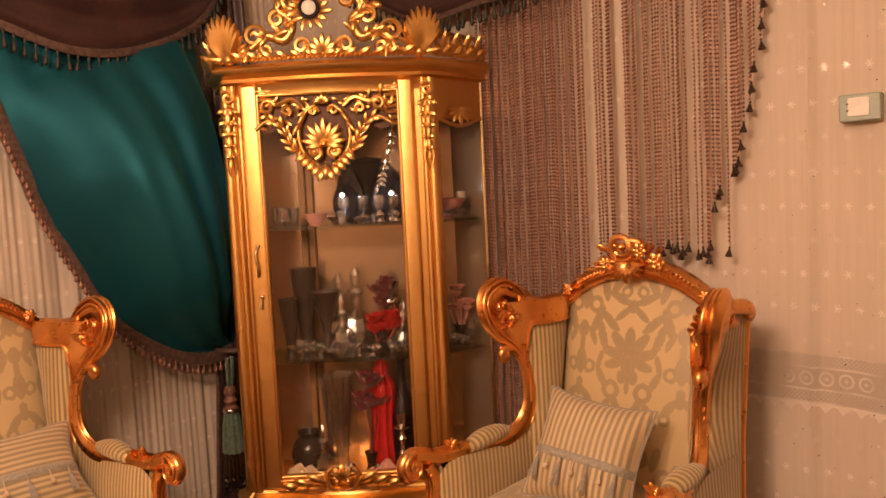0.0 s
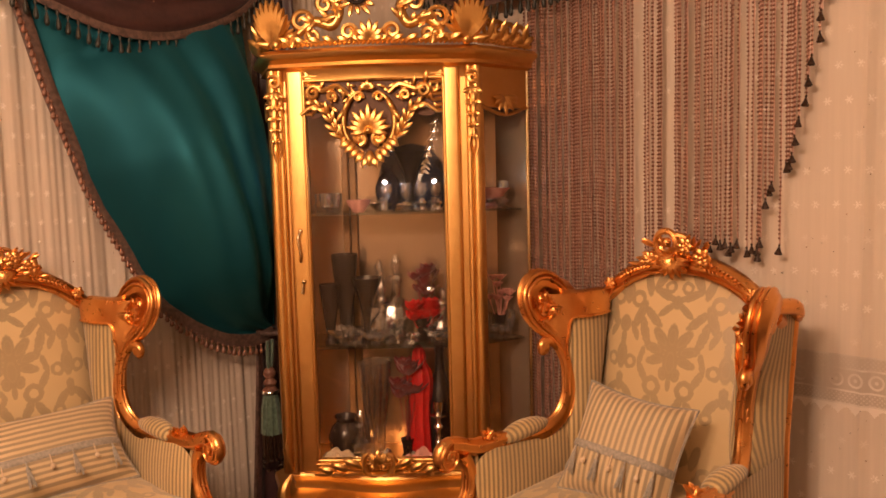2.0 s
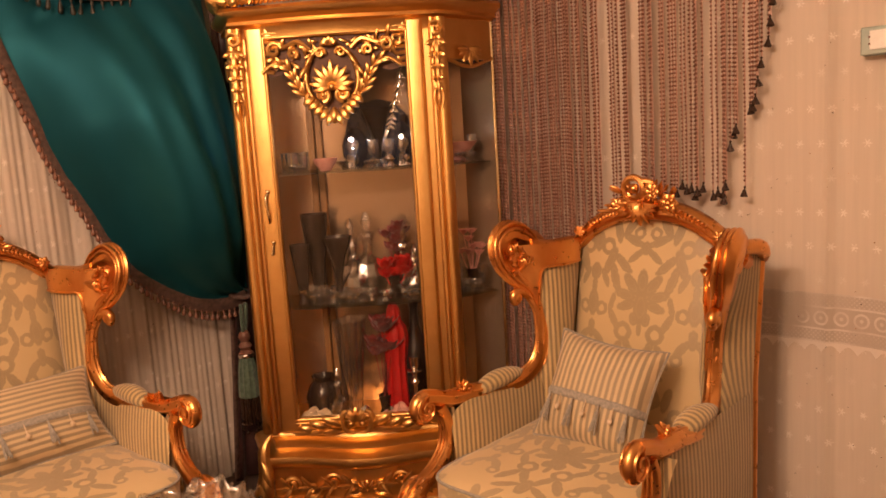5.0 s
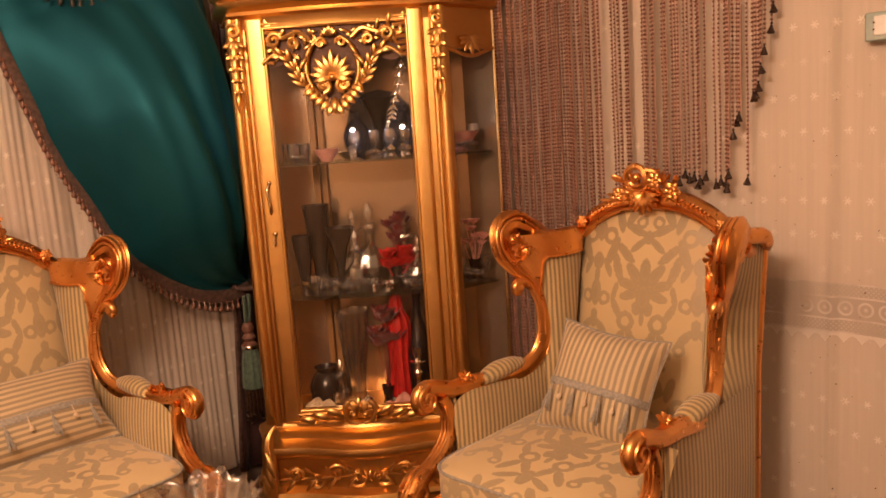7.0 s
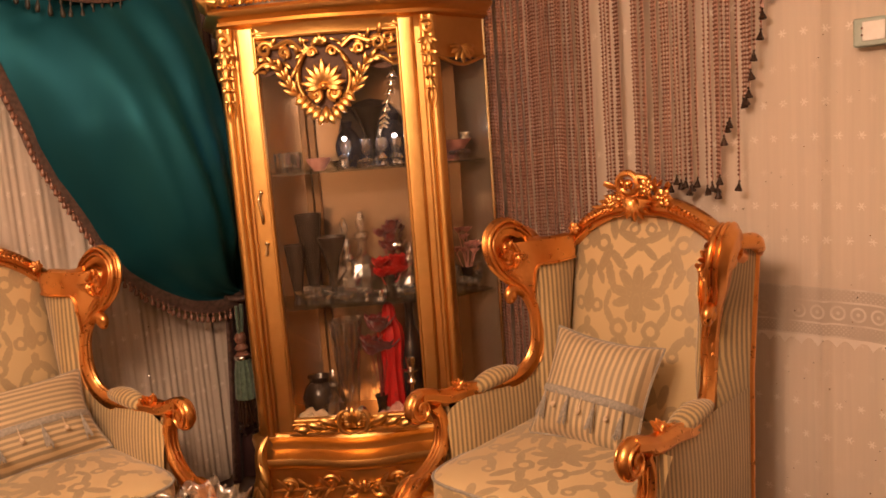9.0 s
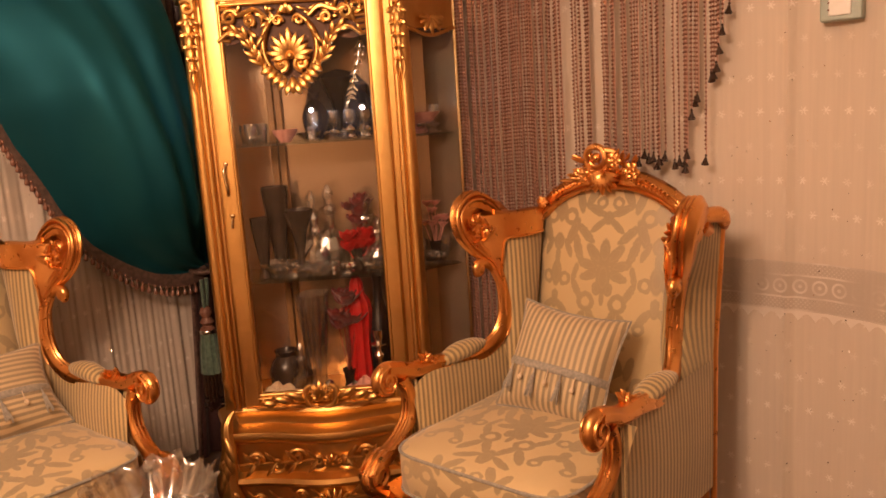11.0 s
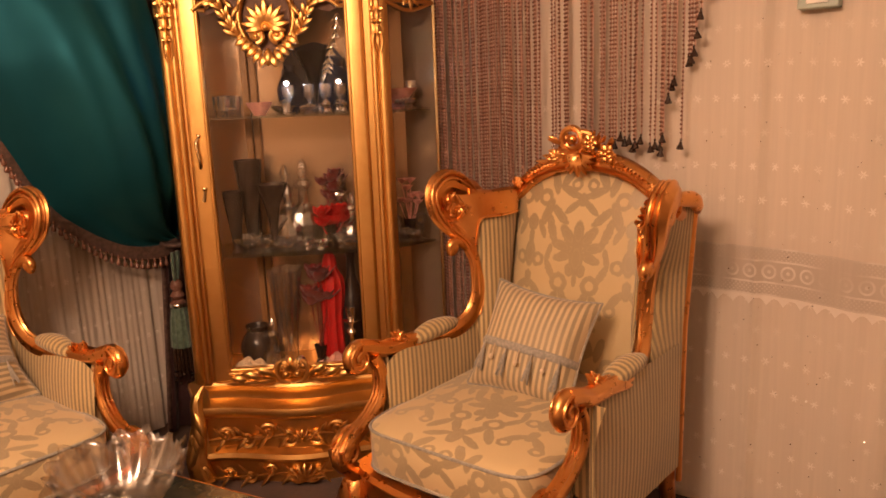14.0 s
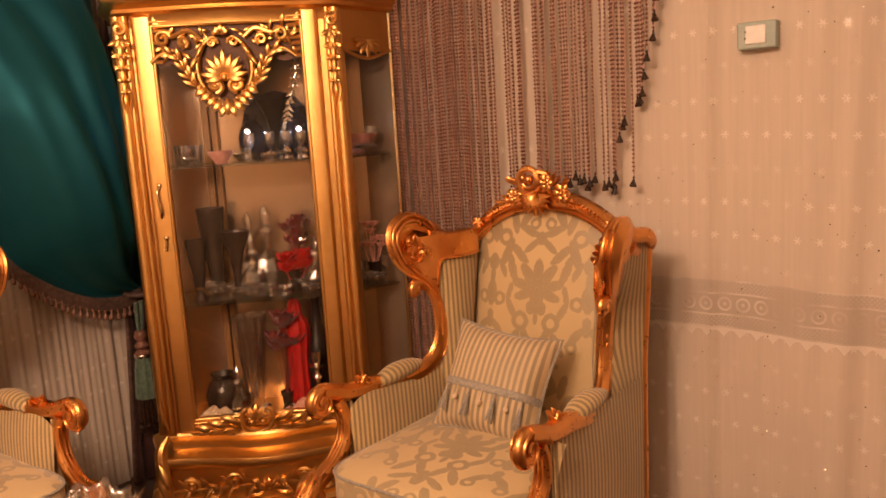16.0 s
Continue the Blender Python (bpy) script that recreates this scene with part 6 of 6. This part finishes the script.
def crystal_basket(x, y, z, r, n, seed):
    """A cut crystal bowl heaped with faceted glass sweets."""
    ob = thing("crystal_basket", "cut crystal bowl heaped with glittering glass sweets", "bowl", stand(x, y, z), "crystal on the shelf")
    rnd = random.Random(seed)
    bm = bmesh.new()
    lathe(bm, [(r * 0.45, 0), (r * 0.5, 0.006), (r * 0.35, 0.014), (r * 0.8, r * 0.45), (r, r * 0.75), (r * 0.93, r * 0.75), (r * 0.3, 0.022), (0.001, 0.02)], 20, (0, 0, 0), 0.06, 10)
    part("bowl", bm, CRYSTAL, ob, smooth=False)
    bm = bmesh.new()
    for k in range(n):
        a, q = rnd.uniform(0, 6.28), r * 0.85 * math.sqrt(rnd.random())
        p = Vector((q * math.cos(a), q * math.sin(a), r * 0.62 + (r - q) * 0.55 * rnd.random()))
        t = Euler((rnd.uniform(0, 3), rnd.uniform(0, 3), 0)).to_matrix()
        g = rnd.uniform(0.005, 0.010)
        v = [bm.verts.new(p + t @ (Vector(w) * g)) for w in ((1, 0, 0), (-1, 0, 0), (0, 1, 0), (0, -1, 0), (0, 0, 1), (0, 0, -1))]
        for i, j, l in ((0, 2, 4), (2, 1, 4), (1, 3, 4), (3, 0, 4), (2, 0, 5), (1, 2, 5), (3, 1, 5), (0, 3, 5)):
            bm.faces.new((v[i], v[j], v[l]))
    part("sweets", bm, SPARKLE, ob, "faceted glass sweets", smooth=False)["kind"] = "stuff"


for bx, by, bz, br, bn in ((-0.120, 0.055, S2, 0.058, 60), (-0.030, 0.060, S2, 0.046, 45), (0.205, 0.065, S2, 0.042, 45), (0.425, 0.140, S2, 0.052, 50), (-0.185, 0.055, S1, 0.030, 25), (0.09, 0.055, S1, 0.032, 30), (0.43, 0.135, S1, 0.045, 40), (-0.10, 0.055, S3, 0.034, 25)):
    crystal_basket(bx, by, bz, br, bn, int(bx * 1000))


def standing_plate(x, y, z, r):
    bm = bmesh.new()
    lathe(bm, [(r * 0.45, 0.0), (r * 0.55, -0.004), (r * 0.6, 0.006), (r, 0.020), (r, 0.026), (r * 0.6, 0.012), (0.001, 0.008)], 36, (0, 0, 0), 0.015, 12)
    bmesh.ops.transform(bm, matrix=pose(0, 0, r * 0.995, 82), verts=bm.verts)
    ob = part("standing_plate", bm, SMOKE)
    ob.matrix_world = stand(x, y, z)
    tagged(ob, "dark smoky blue glass plate propped against the cabinet back", "plate")


standing_plate(0.105, 0.262, S1, 0.125)


def silver_candlestick(x, y, z):
    bm = bmesh.new()
    lathe(bm, [(0.04, 0), (0.042, 0.006), (0.022, 0.016), (0.008, 0.03), (0.007, 0.07), (0.016, 0.085), (0.008, 0.10), (0.007, 0.13), (0.018, 0.145), (0.008, 0.16), (0.010, 0.18), (0.030, 0.186), (0.030, 0.190), (0.012, 0.194), (0.017, 0.215), (0.018, 0.24), (0.012, 0.24)], 16)
    ob = part("candlestick", bm, SILVER)
    ob.matrix_world = stand(x, y, z)
    tagged(ob, "polished silver candlestick on the cabinet floor", "candlestick")


silver_candlestick(0.192, 0.05, S3)
turned("glass_vase", FLUTE, CRYSTAL, "tall ribbed glass vase on the cabinet floor", "vase", -0.045, 0.12, S3, 26, 0.08, 10).scale = (1.2, 1.2, 1.15)
turned("pot", [(0.05, 0), (0.06, 0.02), (0.07, 0.08), (0.055, 0.12), (0.035, 0.14), (0.045, 0.16), (0.04, 0.16), (0.02, 0.12), (0.001, 0.1)], DARK_VASE, "brown glazed pot on the cabinet floor", "pot", -0.17, 0.15, S3, 18)
turned("decanter", DECANTER, CRYSTAL, "clear decanter on the cabinet floor", "decanter", -0.105, 0.08, S3, 12, 0.03, 6, "crystal on the shelf")


def ruffled_cloth(x, y, z, w, mat, label, seed):
    bm = bmesh.new()

    def place(s, t):
        a, r = 2 * math.pi * s, w * t
        h = 0.05 * (1 - t) + 0.018 * math.sin(7 * a + seed) * t + 0.02 * noise.noise(Vector((math.cos(a) * 2, math.sin(a) * 2, seed + t * 3))) + 0.012
        return (r * math.cos(a), 0.45 * r * math.sin(a), max(0.002, h))
    sheet(bm, 48, 8, place)
    ob = part("ruffled_cloth", bm, mat)
    ob.matrix_world = stand(x, y, z)
    tagged(ob, label, "cloth")


ruffled_cloth(-0.19, 0.05, S3, 0.085, CREAM_CLOTH, "crumpled cream cloth on the cabinet floor", 1.0)
ruffled_cloth(0.13, 0.045, S3, 0.075, PINK, "crumpled pink cloth under the red doll", 2.0)


def crystal_spray():
    """A hanging spray of crystal leaves behind the door glass."""
    bm = bmesh.new()
    stem = curve([(0.215, 0.06, 1.69), (0.20, 0.055, 1.61), (0.175, 0.05, 1.53), (0.165, 0.05, 1.48)], 8)
    tube(bm, stem, 0.0025, 5)
    for i, p in enumerate(stem[2:]):
        for sx in (-1, 1):
            leaf(bm, p, (sx * (0.5 + 0.4 * math.sin(i * 2.1)), -0.2, -0.6), (0, -1, 0), 0.015 + 0.010 * abs(math.sin(i * 1.7)), 0.0035, 0.002, 0.3)
    ob = part("crystal_spray", bm, SILVER)
    ob.matrix_world = CAB
    tagged(ob, "hanging silvery spray of leaves behind the door glass", "ornament")


crystal_spray()


# stands in for a distant white lamp mirrored in the cabinet; stem is added
def lamp_reflection(x, y):
    ob = thing("lamp_reflection", "glowing bead on a stem, added for a white lamp's reflection", "lamp", CAB @ pose(x, y, 1.443), group="lamps in the cabinet")
    bm = bmesh.new()
    lathe(bm, [(0.012, 0.012), (0.014, 0.0), (0.012, -0.012)], 14)
    bmesh.ops.transform(bm, matrix=pose(0, 0, 0, 90), verts=bm.verts)
    tube(bm, [(0, 0.004, 0), (0, 0.008, -0.102)], 0.004, 8)
    lathe(bm, [(0.02, -0.1065), (0.02, -0.102), (0.006, -0.098)], 14, (0, 0.008, 0))
    part("housing", bm, SILVER, ob)
    bm = bmesh.new()
    ball(bm, (0, -0.013, 0), 0.0062, 10)
    part("bulb", bm, LED_GLINT, ob, "glowing bead painting the reflected light")


lamp_reflection(0.015, 0.12)
lamp_reflection(0.197, 0.12)


# ---------- low table and crystal bowl ----------
def make_table():
    m = pose(-0.59, 1.50, 0, 0, 0, -31)
    ob = thing("coffee_table", "dark glossy coffee table with a gilt rim", "table", m)
    bm = bmesh.new()
    box(bm, -0.28, 0.28, -0.30, 0.29, 0.465, 0.495)
    part("tabletop", bm, TABLE_DARK, ob, "dark polished top", bevel=0.006)
    bm = bmesh.new()
    c = [(-0.285, -0.305, 0.478), (0.285, -0.305, 0.478), (0.285, 0.295, 0.478), (-0.285, 0.295, 0.478)]
    for p, q in zip(c, c[1:] + c[:1]):
        tube(bm, [p, q], 0.011, 8)
    part("rim", bm, ROSE_GOLD, ob, "gilt rim")
    for sx in (-0.23, 0.23):
        for sy in (-0.25, 0.24):
            bm = bmesh.new()
            tube(bm, curve([(sx, sy, 0.465), (sx * 1.08, sy * 1.08, 0.36), (sx * 0.96, sy * 0.96, 0.15), (sx * 1.06, sy * 1.06, 0.012)], 6), [0.032, 0.034, 0.018, 0.022], 10)
            part("leg", bm, ROSE_GOLD, ob)
    bowl = thing("crystal_fruit_bowl", "ruffled pale crystal bowl standing on the table", "bowl", pose(-0.655, 1.66, 0.4955))
    bm = bmesh.new()

    def place(s, t):
        a = 2 * math.pi * s
        r = 0.045 + 0.10 * t ** 0.7 + 0.010 * t * math.sin(14 * a)
        z = 0.012 + 0.125 * t ** 1.3 + 0.008 * t * math.sin(14 * a + 0.7) + 0.008 * t * math.sin(5 * a)
        return (r * math.cos(a), r * math.sin(a), z)
    sheet(bm, 140, 12, place)
    ob2 = part("dish", bm, FROST, bowl)
    md = ob2.modifiers.new("thickness", "SOLIDIFY")
    md.thickness = 0.004
    bm = bmesh.new()
    lathe(bm, [(0.06, 0), (0.062, 0.005), (0.04, 0.012), (0.046, 0.016), (0.001, 0.016)], 24, (0, 0, 0), 0.04, 12)
    part("foot", bm, FROST, bowl)
    rnd = random.Random(2)
    for k in range(10):
        a = 2 * math.pi * k / 10
        c = Vector((0.125 * math.cos(a), 0.125 * math.sin(a), 0.115))
        bm = bmesh.new()
        d = Vector((math.cos(a), math.sin(a), 0))
        for q in range(6):
            t = 2 * math.pi * q / 6
            side = Vector((-math.sin(a), math.cos(a), 0))
            leaf(bm, c + d * 0.006, side * math.cos(t) + Vector((0, 0, 1)) * math.sin(t), d, 0.024, 0.008, 0.004, 0.3)
        part("glass_flower", bm, FROST, bowl)


FROST = glass_material("clear_crystal", (0.93, 0.89, 0.84), 0.13, 0.74)
make_table()


# ---------- chandelier ----------
def chandelier():
    ob = thing("chandelier", "gilded chandelier with five warm bulbs under the ceiling", "chandelier", Matrix.Translation(LAMP))
    bm = bmesh.new()
    tube(bm, [(0, 0, TOP - LAMP.z), (0, 0, 0.06)], 0.008, 8)
    lathe(bm, [(0.06, TOP - LAMP.z), (0.05, TOP - LAMP.z - 0.03), (0.01, TOP - LAMP.z - 0.05)], 16)
    lathe(bm, [(0.005, 0.12), (0.03, 0.08), (0.045, 0.03), (0.02, -0.02), (0.028, -0.05), (0.004, -0.09)], 16)
    part("stem", bm, GOLD, ob)
    for k in range(5):
        a = 2 * math.pi * k / 5 + 0.3
        d = Vector((math.cos(a), math.sin(a), 0))
        bm = bmesh.new()
        tube(bm, curve([(0, 0, 0.02), d * 0.10 + Vector((0, 0, -0.05)), d * 0.2 + Vector((0, 0, -0.06)), d * 0.25 + Vector((0, 0, -0.02))], 6), 0.007, 8)
        lathe(bm, [(0.008, -0.02), (0.03, -0.012), (0.012, -0.005), (0.012, 0.02)], 12, tuple(d * 0.25))
        arm = part("arm", bm, GOLD, ob)
        bm = bmesh.new()
        ball(bm, d * 0.25 + Vector((0, 0, 0.052)), 0.022, 12, 1.3)
        b = part("bulb", bm, BULB, arm, "glowing warm bulb")
        b.visible_shadow = False
        la = bpy.data.lights.new("bulb_light", "POINT")
        la.energy, la.color, la.shadow_soft_size = BULB_POWER, (1.0, 0.63, 0.42), 0.05
        lo = new("bulb_light", la)
        lo.location = LAMP + d * 0.25 + Vector((0, 0, 0.052))


chandelier()
